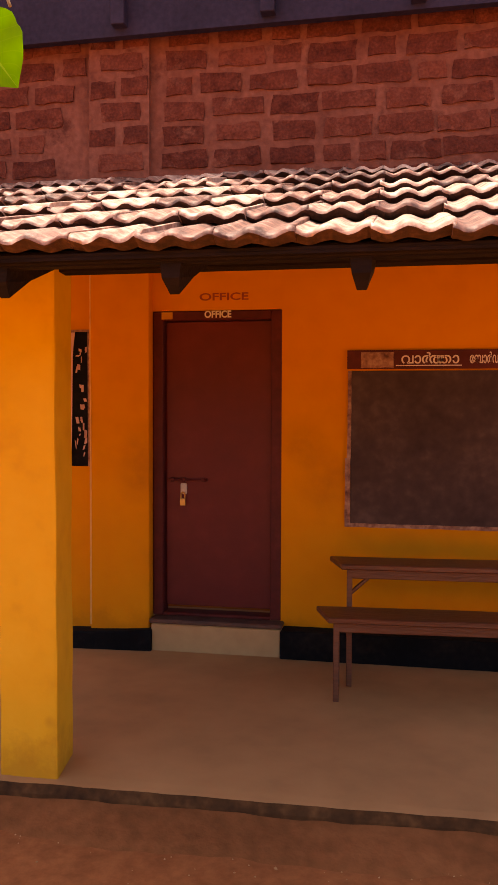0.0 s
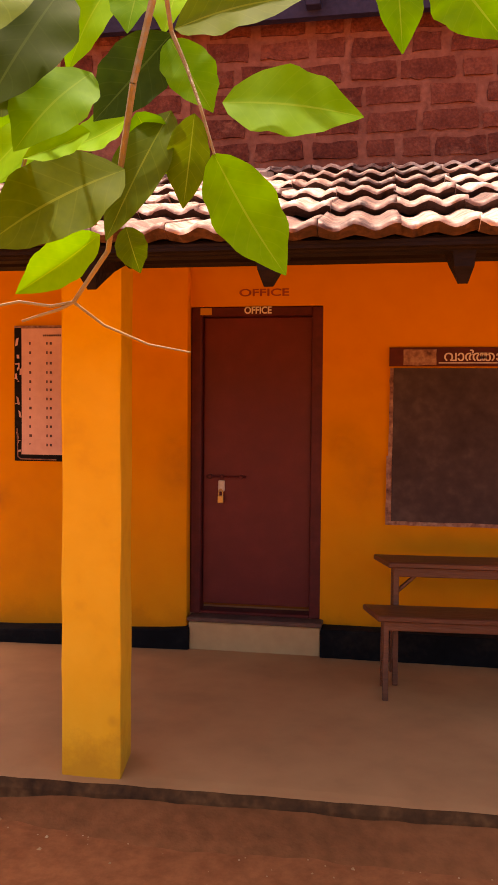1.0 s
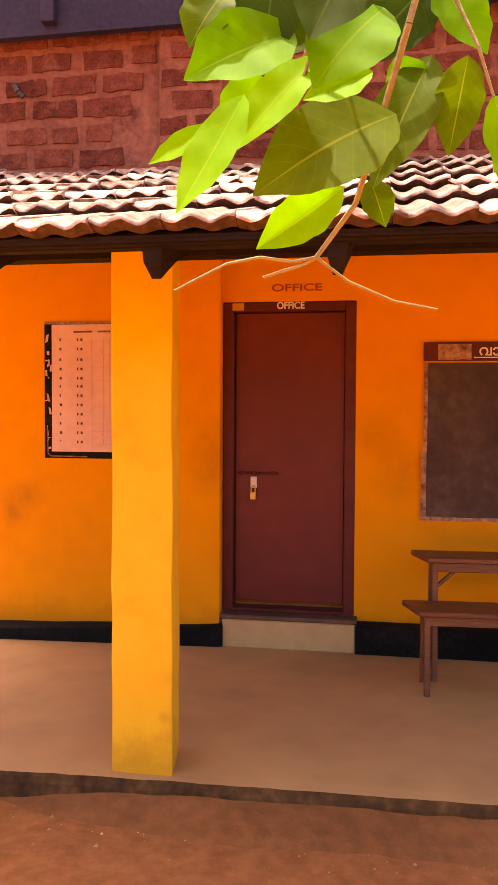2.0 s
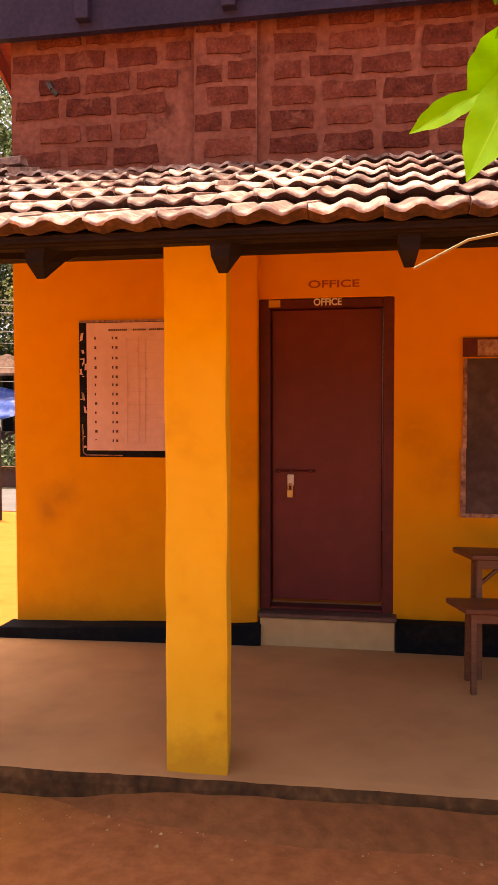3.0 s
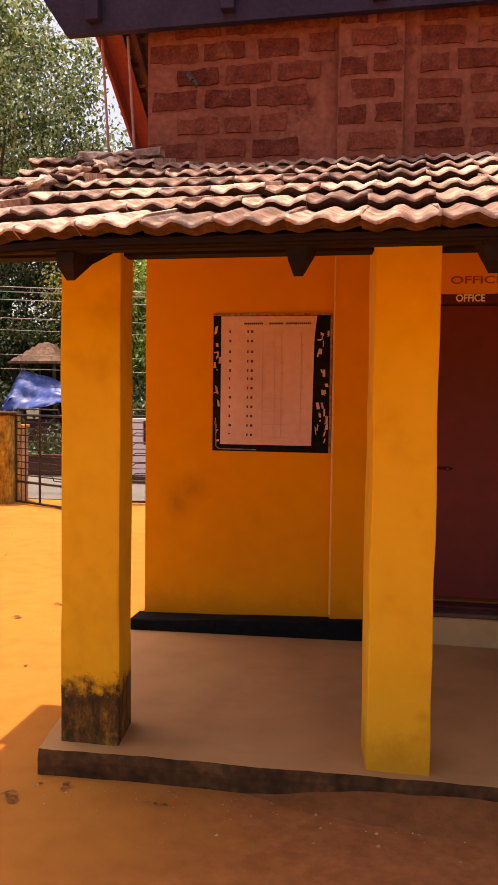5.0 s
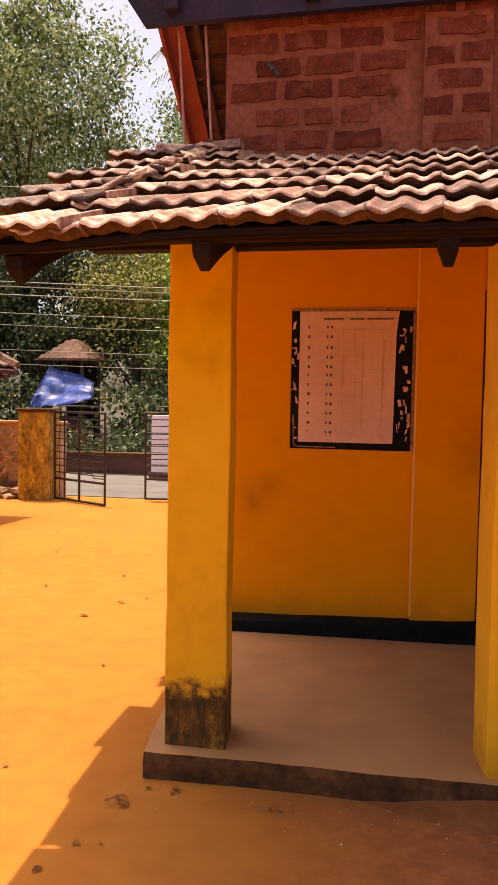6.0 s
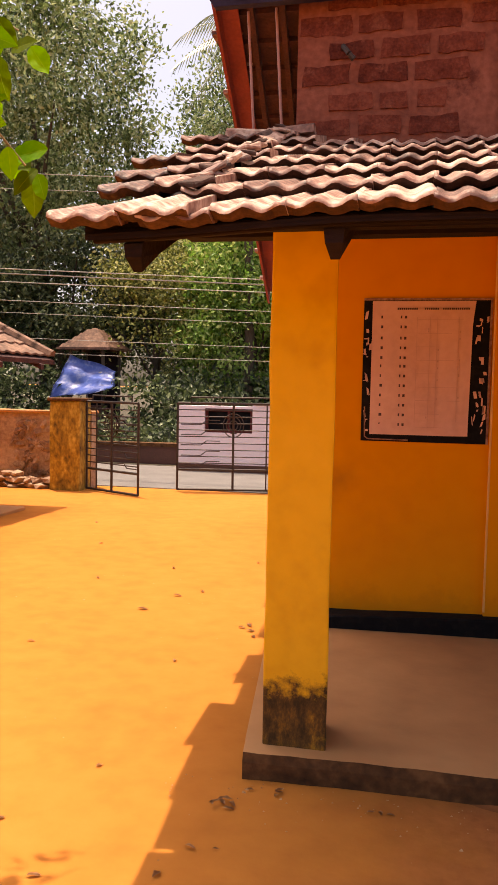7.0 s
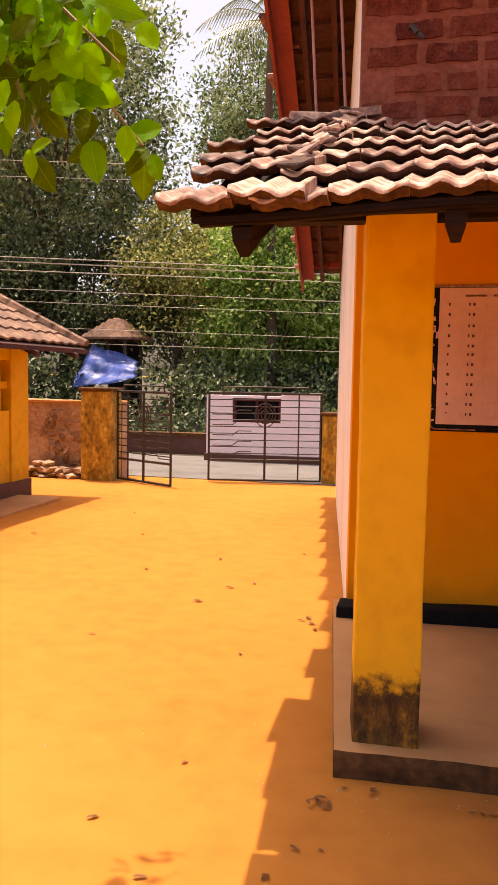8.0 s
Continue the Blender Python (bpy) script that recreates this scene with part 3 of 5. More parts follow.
        t.matrix_parent_inverse = inv
    for k in range(2):
        bm = bmesh.new()
        prism(bm, [(-0.07, 0.0), (-0.05, 0.045), (0.0, 0.062), (0.05, 0.045), (0.07, 0.0)], -0.15, 0.15, "x")
        t = part("ridge_tile", bm, M_TILE, None)
        t.matrix_basis = pose(-3.02 + k * 0.27, 5.47, roof_z(5.47) + sag(-3, 5.47) + 0.005 + 0.008 * k, 8, j(-4, 4), j(-6, 6))
        t.parent = ob
        t.matrix_parent_inverse = inv
    return ob


verandah_roof()


# ---- upper roof: dark front board, slope falling to the rear, red verge board ----
RIDGE_Y, RIDGE_Z, FALL, VERGE_X, VERGE_SKEW = 5.2, 5.93, -0.385, -3.60, -0.092


def rear_z(y):
    return RIDGE_Z + FALL * (y - RIDGE_Y)


def upper_roof():
    ob = empty("upper_roof", pose(-1, 6, 4.1))
    tagged(ob, "tiled main roof with a dark front board and red verge board", "roof", kind="structure")
    inv = ob.matrix_basis.inverted()

    def put(name, bm, material, label=""):
        p = part(name, bm, material, ob, label)
        p.matrix_parent_inverse = inv
        return p
    bm = bmesh.new()
    prism(bm, [(-3.26, 4.06), (2.3, 4.10), (2.3, 4.60), (-3.62, 4.60), (-3.42, 4.30)], 5.43, 5.49, "y")
    put("eave_board", bm, M_PLATE, "blue-black front board")
    for x in (-3.1, -2.2, -1.25, -0.3, 0.6, 1.5):
        put("rafter_end", boxes((x, x + 0.09, 5.36, 5.44, 4.12, 4.34), bevel=0.004), M_PLATE)
    y0, y1 = RIDGE_Y, 12.3

    def sloped(name, xa, xb, ya, yb, dz0, dz1, material, label="", lean=True):
        bm = bmesh.new()
        v = []
        for dz in (dz0, dz1):
            for x, y in ((xa, ya), (xb, ya), (xb, yb), (xa, yb)):
                k = VERGE_SKEW * (y - 5.5) if lean or x == xa else 0
                v.append(bm.verts.new((x + k, y, rear_z(y) + dz)))
        for f in ((0, 3, 2, 1), (4, 5, 6, 7), (0, 1, 5, 4), (1, 2, 6, 5), (2, 3, 7, 6), (3, 0, 4, 7)):
            bm.faces.new([v[q] for q in f])
        bmesh.ops.recalc_face_normals(bm, faces=bm.faces)
        return put(name, bm, material, label)
    sloped("tiling", VERGE_X - 0.02, 2.45, y0, y1, 0.0, 0.05, M_TILE, "clay tile slope", lean=False)
    sloped("verge_board", VERGE_X, VERGE_X + 0.03, y0, y1, -0.30, -0.004, M_REDWOOD, "red painted verge board")
    # Separate dark maroon sheet below the tiling.
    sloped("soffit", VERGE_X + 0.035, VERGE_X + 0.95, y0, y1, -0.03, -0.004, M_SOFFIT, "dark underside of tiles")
    sloped("verge_soffit_board", VERGE_X + 0.03, VERGE_X + 0.19, y0, y1, -0.12, -0.095, M_REDWOOD, "broad red painted board under the verge")
    for x_, y_ in ((-3.02, 5.62), (-2.83, 5.60)):
        bm = bmesh.new()
        rod(bm, (x_ - 0.06, y_, 4.1), (x_, y_, 3.2), 0.009, 6)
        put("hanging_pipe", bm, M_PIPE, "thin pinkish pipe")
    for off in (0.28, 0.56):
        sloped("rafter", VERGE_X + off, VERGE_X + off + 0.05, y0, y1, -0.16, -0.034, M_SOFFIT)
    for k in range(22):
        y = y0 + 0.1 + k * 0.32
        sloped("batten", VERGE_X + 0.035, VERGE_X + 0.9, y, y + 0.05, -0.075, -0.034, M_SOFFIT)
    for k in range(3):
        x_ = -4.2 + k * 0.2
        put("rear_board", boxes((x_, x_ + 0.19, 12.0, 12.04, 3.2, 3.56), bevel=0.005), M_REDWOOD)
    # tile ends along the verge
    for k in range(20):
        y = y0 + 0.05 + k * 0.36
        x_ = VERGE_X - 0.06 - 0.05 * (k % 2) + VERGE_SKEW * (y - 5.5)
        bm = boxes((x_, x_ + 0.3, y, y + 0.34, rear_z(y + 0.17) + 0.02, rear_z(y + 0.17) + 0.07), bevel=0.008)
        put("verge_tile", bm, M_TILE)
    return ob

upper_roof()


# ---- laterite blocks of the upper wall ----
def brick_mesh(seed, wid, hgt):
    bm = bmesh.new()
    box(bm, -wid / 2, wid / 2, -0.03, 0.02, -hgt / 2, hgt / 2)
    cut(bm, 0.05, "xz")
    off = Vector((seed * 1.7, seed * 0.9, 0))
    for v in bm.verts:
        e = noise.noise_vector(v.co * 11 + off)
        v.co += Vector((e.x * 0.026, 0, e.z * 0.018))
        if v.co.y < 0:
            v.co.y += 0.008 * noise.noise(v.co * 25 + off) + 0.012 * max(abs(v.co.x) / wid * 2 - 0.8, abs(v.co.z) / hgt * 2 - 0.75, 0)
    return mesh_of("brick", bm, M_BRICK)


def lay_bricks():
    rnd = random.Random(11)
    long = [brick_mesh(i, 0.27 + 0.03 * (i % 3), 0.105 + 0.01 * (i % 2)) for i in range(8)]
    short = [brick_mesh(i + 20, 0.17, 0.108) for i in range(4)]
    inv = WALL.matrix_basis.inverted()

    def lay(x, y, z, me):
        b = new("brick", me)
        b.matrix_basis = pose(x, y + rnd.uniform(0.015, 0.023), z + rnd.uniform(-0.008, 0.008), 0, rnd.uniform(-1.2, 1.2), rnd.uniform(-0.8, 0.8))
        b.parent = WALL
        b.matrix_parent_inverse = inv
    for r in range(7):
        z = 3.165 + r * 0.157 + rnd.uniform(-0.006, 0.006)
        x = -2.70 + (0.0 if r % 2 else 0.16)
        while x < 1.7:
            use = short if rnd.random() < 0.22 else long
            wid = 0.17 if use is short else 0.29
            gap = rnd.uniform(0.04, 0.075)
            c = x + wid / 2
            if -1.465 - wid / 2 < c < -1.055 + wid / 2:
                x = -1.055 + gap + rnd.uniform(0, 0.06)
                continue
            lay(c, WALL_A + 0.012 + 0.0028 * (c + 2.74), z, rnd.choice(use))
            x += wid + gap
        # pilaster courses: one long or two short
        if r % 2:
            lay(-1.26 + rnd.uniform(-0.02, 0.02), WALL_B + 0.012, z, long[r % 5])
        else:
            lay(-1.37, WALL_B + 0.012, z, short[r % 3])
            lay(-1.15, WALL_B + 0.012, z, short[(r + 1) % 3])


# iron hook in the upper wall
bm = bmesh.new()
tube(bm, [(-2.45, 5.585, 3.80), (-2.44, 5.50, 3.79), (-2.40, 5.47, 3.73), (-2.37, 5.48, 3.70)], 0.014, 0.02)
tagged(part("wall_hook", bm, M_IRON), "rusty black iron hook stuck in the bare masonry", "hook")


# ---- office door ----
def text(name, body, size, m, material, parent=None, stretch=1.0, depth=0.002, bold=0.0):
    cu = bpy.data.curves.new(name, "FONT")
    cu.body, cu.size, cu.extrude, cu.offset = body, size, depth, bold
    cu.align_x, cu.align_y = "CENTER", "CENTER"
    ob = new(name, cu)
    dg = bpy.context.evaluated_depsgraph_get()
    me = bpy.data.meshes.new_from_object(ob.evaluated_get(dg))
    bpy.data.objects.remove(ob)
    me.name = name
    me.materials.clear()
    me.materials.append(material)
    me.transform(Matrix.Diagonal((stretch, 1, 1, 1)))
    o = new(name, me)
    o.matrix_basis = m
    if parent is not None:
        o.parent = parent
        o.matrix_parent_inverse = parent.matrix_basis.inverted()
    return o


def child(name, bm, material, parent, label=""):
    p = part(name, bm, material, None, label)
    p.parent = parent
    p.matrix_parent_inverse = parent.matrix_basis.inverted()
    return p


def office_door():
    ob = empty("door_1", pose(-0.62, 5.68, 0.33))
    tagged(ob, "closed maroon painted office door, bolted and padlocked", "door", kind="structure")
    frame_bm = bmesh.new()
    box(frame_bm, -1.053, -0.982, 5.605, 5.72, 0.33, 2.352, bevel=0.006)
    box(frame_bm, -0.258, -0.187, 5.605, 5.72, 0.33, 2.352, bevel=0.006)
    box(frame_bm, -0.982, -0.258, 5.605, 5.72, 2.292, 2.352, bevel=0.006)
    child("door_frame", frame_bm, M_FRAME, ob, "dark maroon wooden frame")
    child("sill", boxes((-0.982, -0.258, 5.605, 5.72, 0.33, 0.352), bevel=0.004), M_FRAME, ob)
    bm = boxes((-0.978, -0.262, 5.665, 5.70, 0.388, 2.288), bevel=0.004)
    child("door_leaf", bm, M_DOOR, ob, "flat maroon painted leaf")
    # bolt
    bm = bmesh.new()
    rod(bm, (-0.955, 5.652, 1.238), (-0.69, 5.652, 1.236), 0.007)
    for x in (-0.93, -0.85, -0.72):
        box(bm, x - 0.012, x + 0.012, 5.643, 5.668, 1.224, 1.252, bevel=0.003)
    child("bolt", bm, M_FRAME, ob, "long sliding tower bolt")
    bm = boxes((-0.875, -0.832, 5.650, 5.667, 1.14, 1.215), bevel=0.005)
    child("hasp", bm, M_STEEL, ob, "pale worn hasp plate")
    bm = bmesh.new()
    box(bm, -0.874, -0.836, 5.630, 5.650, 1.065, 1.115, bevel=0.006, seg=2)
    tube(bm, [(-0.868, 5.64, 1.11), (-0.868, 5.64, 1.145), (-0.855, 5.64, 1.158), (-0.842, 5.64, 1.145), (-0.842, 5.64, 1.11)], 0.004, 0.004)
    child("padlock", bm, M_BRASS, ob, "small brass padlock")
    bm = boxes((-0.99, -0.915, 5.600, 5.606, 2.300, 2.346))
    child("sticker", bm, M_OCHRE, ob, "faded yellow paper patch")
    text("lettering", "OFFICE", 0.062, pose(-0.61, 5.602, 2.326, 90, 0, 0), M_WHITE, ob, 0.9, 0.002, 0.0016)
    return ob


M_BRASS = mat("dull_brass", [(0.45, 0.3, 0.1), (0.6, 0.42, 0.16)], 20, 60, 0.4, 0.1, metal=0.8)
M_OCHRE = mat("faded_paper", [(0.5, 0.22, 0.03), (0.6, 0.3, 0.05)], 20, 60, 0.8, 0.05)
office_door()
tagged(text("painted_sign", "OFFICE", 0.066, pose(-0.572, WALL_C - 0.001, 2.44, 90, 0, 0), M_REDTEXT, None, 1.55, 0.002, 0.0012), "red painted word on the wall above the door", "sign")


# ---- chalkboard with its header ----
def chalkboard():
    ob = empty("news_board", pose(0.236, WALL_C, 1.5))
    tagged(ob, "black chalkboard with peeling border and painted header on the wall", "chalkboard")
    x0, x1 = 0.236, 1.75
    bm = boxes((x0 + 0.022, x1, WALL_C - 0.014, WALL_C + 0.004, 0.985, 1.955))
    child("writing_surface", bm, M_BOARD, ob, "dusty black chalkboard surface")
    bm = boxes((x0, x0 + 0.024, WALL_C - 0.018, WALL_C, 1.40, 1.955), (x0 - 0.012, x0 + 0.02, WALL_C - 0.02, WALL_C, 0.962, 1.40), (x0 + 0.02, x1, WALL_C - 0.018, WALL_C, 0.962, 0.986))
    cut(bm, 0.04, "xz")
    roughen(bm, 0.004, 22)
    child("border", bm, M_PEEL, ob, "chipped pale border")
    bm = boxes((x0 - 0.004, x1, WALL_C - 0.02, WALL_C + 0.002, 1.966, 2.084))
    child("header", bm, M_FRAME, ob, "dark red painted header strip")
    bm = boxes((x0 + 0.085, x0 + 0.285, WALL_C - 0.023, WALL_C - 0.019, 1.974, 2.070))
    cut(bm, 0.025, "xz")
    roughen(bm, 0.006, 18)
    child("picture_patch", bm, M_PEEL, ob, "faded torn picture patch")
    bm = boxes((x0 + 0.30, x0 + 0.70, WALL_C - 0.023, WALL_C - 0.019, 1.984, 1.990))
    child("underline", bm, M_WHITE, ob)
    for body, dx, w_ in (("\u0d35\u0d3e\u0d7c", 0.425, 1.0), ("\u0d24", 0.545, 1.0), ("\u0d24", 0.595, 1.0), ("\u0d3e", 0.665, 1.0), ("\u0d47\u0d2c\u0d3e\u0d7c\u0d21\u0d4d", 0.84, 0.5)):
        text("lettering", body, 0.086, pose(x0 + dx, WALL_C - 0.021, 2.026, 90, 0, 0), M_WHITE, ob, w_, 0.002, 0.0012)
    return ob


chalkboard()


# ---- notice board with a class list ----
def notice_board():
    x0, x1, z0, z1, y = -2.268, -1.474, 1.324, 2.236, WALL_A
    ob = empty("notice_board", pose((x0 + x1) / 2, y, z0))
    tagged(ob, "black notice panel with scraped paper and a pinned pinkish list", "notice board")
    child("panel", boxes((x0, x1 - 0.012, y - 0.012, y + 0.004, z0, z1 - 0.012)), M_BLACK, ob, "black painted panel")
    bm = boxes((x0, x1 - 0.012, y - 0.018, y, z1 - 0.014, z1), (x1 - 0.014, x1, y - 0.016, y, z0, z1))
    child("border", bm, M_PEEL, ob, "thin chipped rim")
    # paper sheet, slightly bowed with curled lower corners
    px0, px1, pz0, pz1 = x0 + 0.055, x1 - 0.115, z0 + 0.045, z1 - 0.018
    bm = bmesh.new()
    n, m_ = 14, 16
    def pt(i, j, d):
        u, v = i / n, j / m_
        lift = 0.006 + 0.004 * math.sin(u * 9) * (1 - v) + 0.014 * max(0, 0.12 - v) / 0.12 * abs(u - 0.45) + 0.02 * max(0, u - 0.92) * (1 - v)
        edge = 0.012 * max(0, u - 0.8) * (1 - v)
        taper = 0.02 * (1 - v) * u
        return Vector((px0 + (px1 - px0) * u + 0.09 * u * max(0, v - 0.84) - taper * 0.6, y - 0.012 - lift - d, pz0 + (pz1 - pz0) * v + edge))
    front = [[bm.verts.new(pt(i, j, 0.001)) for i in range(n + 1)] for j in range(m_ + 1)]
    back = [[bm.verts.new(pt(i, j, 0)) for i in range(n + 1)] for j in range(m_ + 1)]
    for j in range(m_):
        for i in range(n):
            bm.faces.new((front[j][i], front[j][i + 1], front[j + 1][i + 1], front[j + 1][i]))
            bm.faces.new((back[j][i], back[j + 1][i], back[j + 1][i + 1], back[j][i + 1]))
    for j in range(m_):
        for i in (0, n):
            q = (front[j][i], front[j + 1][i], back[j + 1][i], back[j][i])
            bm.faces.new(q if i == 0 else q[::-1])
    child("paper_sheet", bm, M_PAPER, ob, "large pinkish handwritten list")
    # unreadable writing as plain strokes
    rnd = random.Random(3)
    yy = y - 0.0225
    ink, faint = bmesh.new(), bmesh.new()
    W, Hh = px1 - px0, pz1 - pz0
    def stroke(bm, u, v, wid, h):
        box(bm, px0 + u * W, px0 + u * W + wid, yy - 0.001, yy + 0.001, pz0 + v * Hh, pz0 + v * Hh + h)
    for u, wid in ((0.25, 0.12), (0.52, 0.08), (0.70, 0.06), (0.80, 0.10)):
        x = 0
        while x < wid:
            stroke(ink, u + x / W, 0.935, 0.009, 0.012)
            x += 0.013
    for k in range(12):
        v = 0.87 - k * 0.073 - (0.01 if 1 < k < 5 else 0)
        stroke(ink, 0.09, v, rnd.uniform(0.008, 0.018), 0.018)
        stroke(ink, 0.285, v, 0.009, 0.018)
        stroke(ink, 0.325, v, 0.014, 0.017)
    for u in (0.45, 0.58, 0.65, 0.86):
        stroke(faint, u, 0.06, 0.002, Hh * 0.82)
    for k in range(9):
        stroke(faint, 0.42 + rnd.uniform(0, 0.05), 0.06 + k * 0.1, W * rnd.uniform(0.2, 0.48), 0.002)
    for k in range(14):
        stroke(faint, rnd.choice((0.56, 0.66, 0.87)), rnd.uniform(0.1, 0.88), 0.008, 0.012)
    tagged(child("writing", ink, M_INK, ob), kind="stuff")
    tagged(child("ruled_lines", faint, M_FAINT, ob), kind="stuff")
    # scraps of old paper left on the panel
    bm = bmesh.new()
    for k in range(46):
        right = k % 5 > 1
        x = rnd.uniform(x1 - 0.105, x1 - 0.03) if right else rnd.uniform(x0 + 0.004, x0 + 0.045)
        z = rnd.uniform(z0 + 0.05, z1 - 0.06)
        w_, h_ = rnd.uniform(0.006, 0.03), rnd.uniform(0.006, 0.05)
        vs = box(bm, x, x + w_ * 0.8, y - 0.0145, y - 0.0115, z, z + h_)
        a, b = rnd.uniform(-0.01, 0.01), rnd.uniform(-0.012, 0.012)
        for v in vs:
            v.co.x += a * (v.co.z - z) / h_
            v.co.z += b * (v.co.x - x) / w_
            v.co.x = min(max(v.co.x, x0), x1 - 0.02)
    tagged(child("paper_residue", bm, M_PAPER, ob, "torn scraps of older paper"), kind="stuff")
    bm = bmesh.new()
    tube(bm, [(x0 + 0.02, y - 0.016, z0 + 0.22), (x0 + 0.025, y - 0.016, z0 + 0.03), (x0 + 0.045, y - 0.016, z0 + 0.014), (x0 + 0.30, y - 0.016, z0 + 0.012)], 0.004, 0.004)
    child("strip", bm, M_PEEL, ob)
    return ob


notice_board()


# ---- bench and desk ----
def plank_top(x0, x1, y0, y1, z, th):
    bm = bmesh.new()
    box(bm, x0, x1, y0, y1, z - th, z, bevel=0.006)
    cut(bm, 0.15, "x")
    for v in bm.verts:
        if v.co.x < x0 + 0.05:
            v.co.x -= 0.075 * (v.co.y - y0) / (y1 - y0)
    roughen(bm, 0.003, 4)
    return bm


def leg_bm(x, y, z0, z1, lean):
    bm = bmesh.new()
    box(bm, x - 0.016, x + 0.016, y - 0.018, y + 0.018, z0, z1, bevel=0.004)
    for v in bm.verts:
        v.co.y += lean * (1 - (v.co.z - z0) / (z1 - z0))
    return bm


def school_form(name, x0, x1, y0, y1, z, label, category, brace):
    """Long plank on two pairs of legs with a rail."""
    ob = empty(name, pose((x0 + x1) / 2, (y0 + y1) / 2, FLOOR_Z))
    tagged(ob, label, category)
    child("top", plank_top(x0, x1, y0, y1, z, 0.032), M_BENCH, ob)
    child("apron", boxes((x0 + 0.03, x1 - 0.05, y0 + 0.03, y0 + 0.055, z - 0.085, z - 0.032), bevel=0.003), M_BENCH, ob)
    child("apron", boxes((x0 + 0.03, x1 - 0.05, y1 - 0.055, y1 - 0.035, z - 0.085, z - 0.032), bevel=0.003), M_BENCH, ob)
    for x in (x0 + 0.045, x1 - 0.06):
        for y, lean in ((y0 + 0.05, -0.03), (y1 - 0.05, 0.03)):
            child("leg", leg_bm(x, y, FLOOR_Z, z - 0.03, lean), M_BENCH, ob)
        child("cross_rail", boxes((x - 0.014, x + 0.014, y0 + 0.06, y1 - 0.06, FLOOR_Z + 0.12, FLOOR_Z + 0.16), bevel=0.003), M_BENCH, ob)
    if brace:
        for x, d in ((x0 + 0.055, 1), (x1 - 0.07, -1)):
            bm = bmesh.new()
            rod(bm, (x, y0 + 0.05, z - 0.17), (x + d * 0.13, y0 + 0.05, z - 0.05), 0.012, 6)
            child("brace", bm, M_BENCH, ob)
    m = Matrix.Translation((x0, y0, 0)) @ pose(0, 0, 0, 0, 0, 3.2) @ Matrix.Translation((-x0, -y0, 0))
    ob.matrix_basis = m @ ob.matrix_basis
    return ob


school_form("school_desk", 0.245, 2.05, 5.03, 5.30, 0.826, "long narrow brown wooden school desk with corner braces", "desk", True)
school_form("bench", 0.19, 2.05, 4.77, 5.04, 0.582, "long brown wooden bench with splayed legs before the desk", "bench", False)


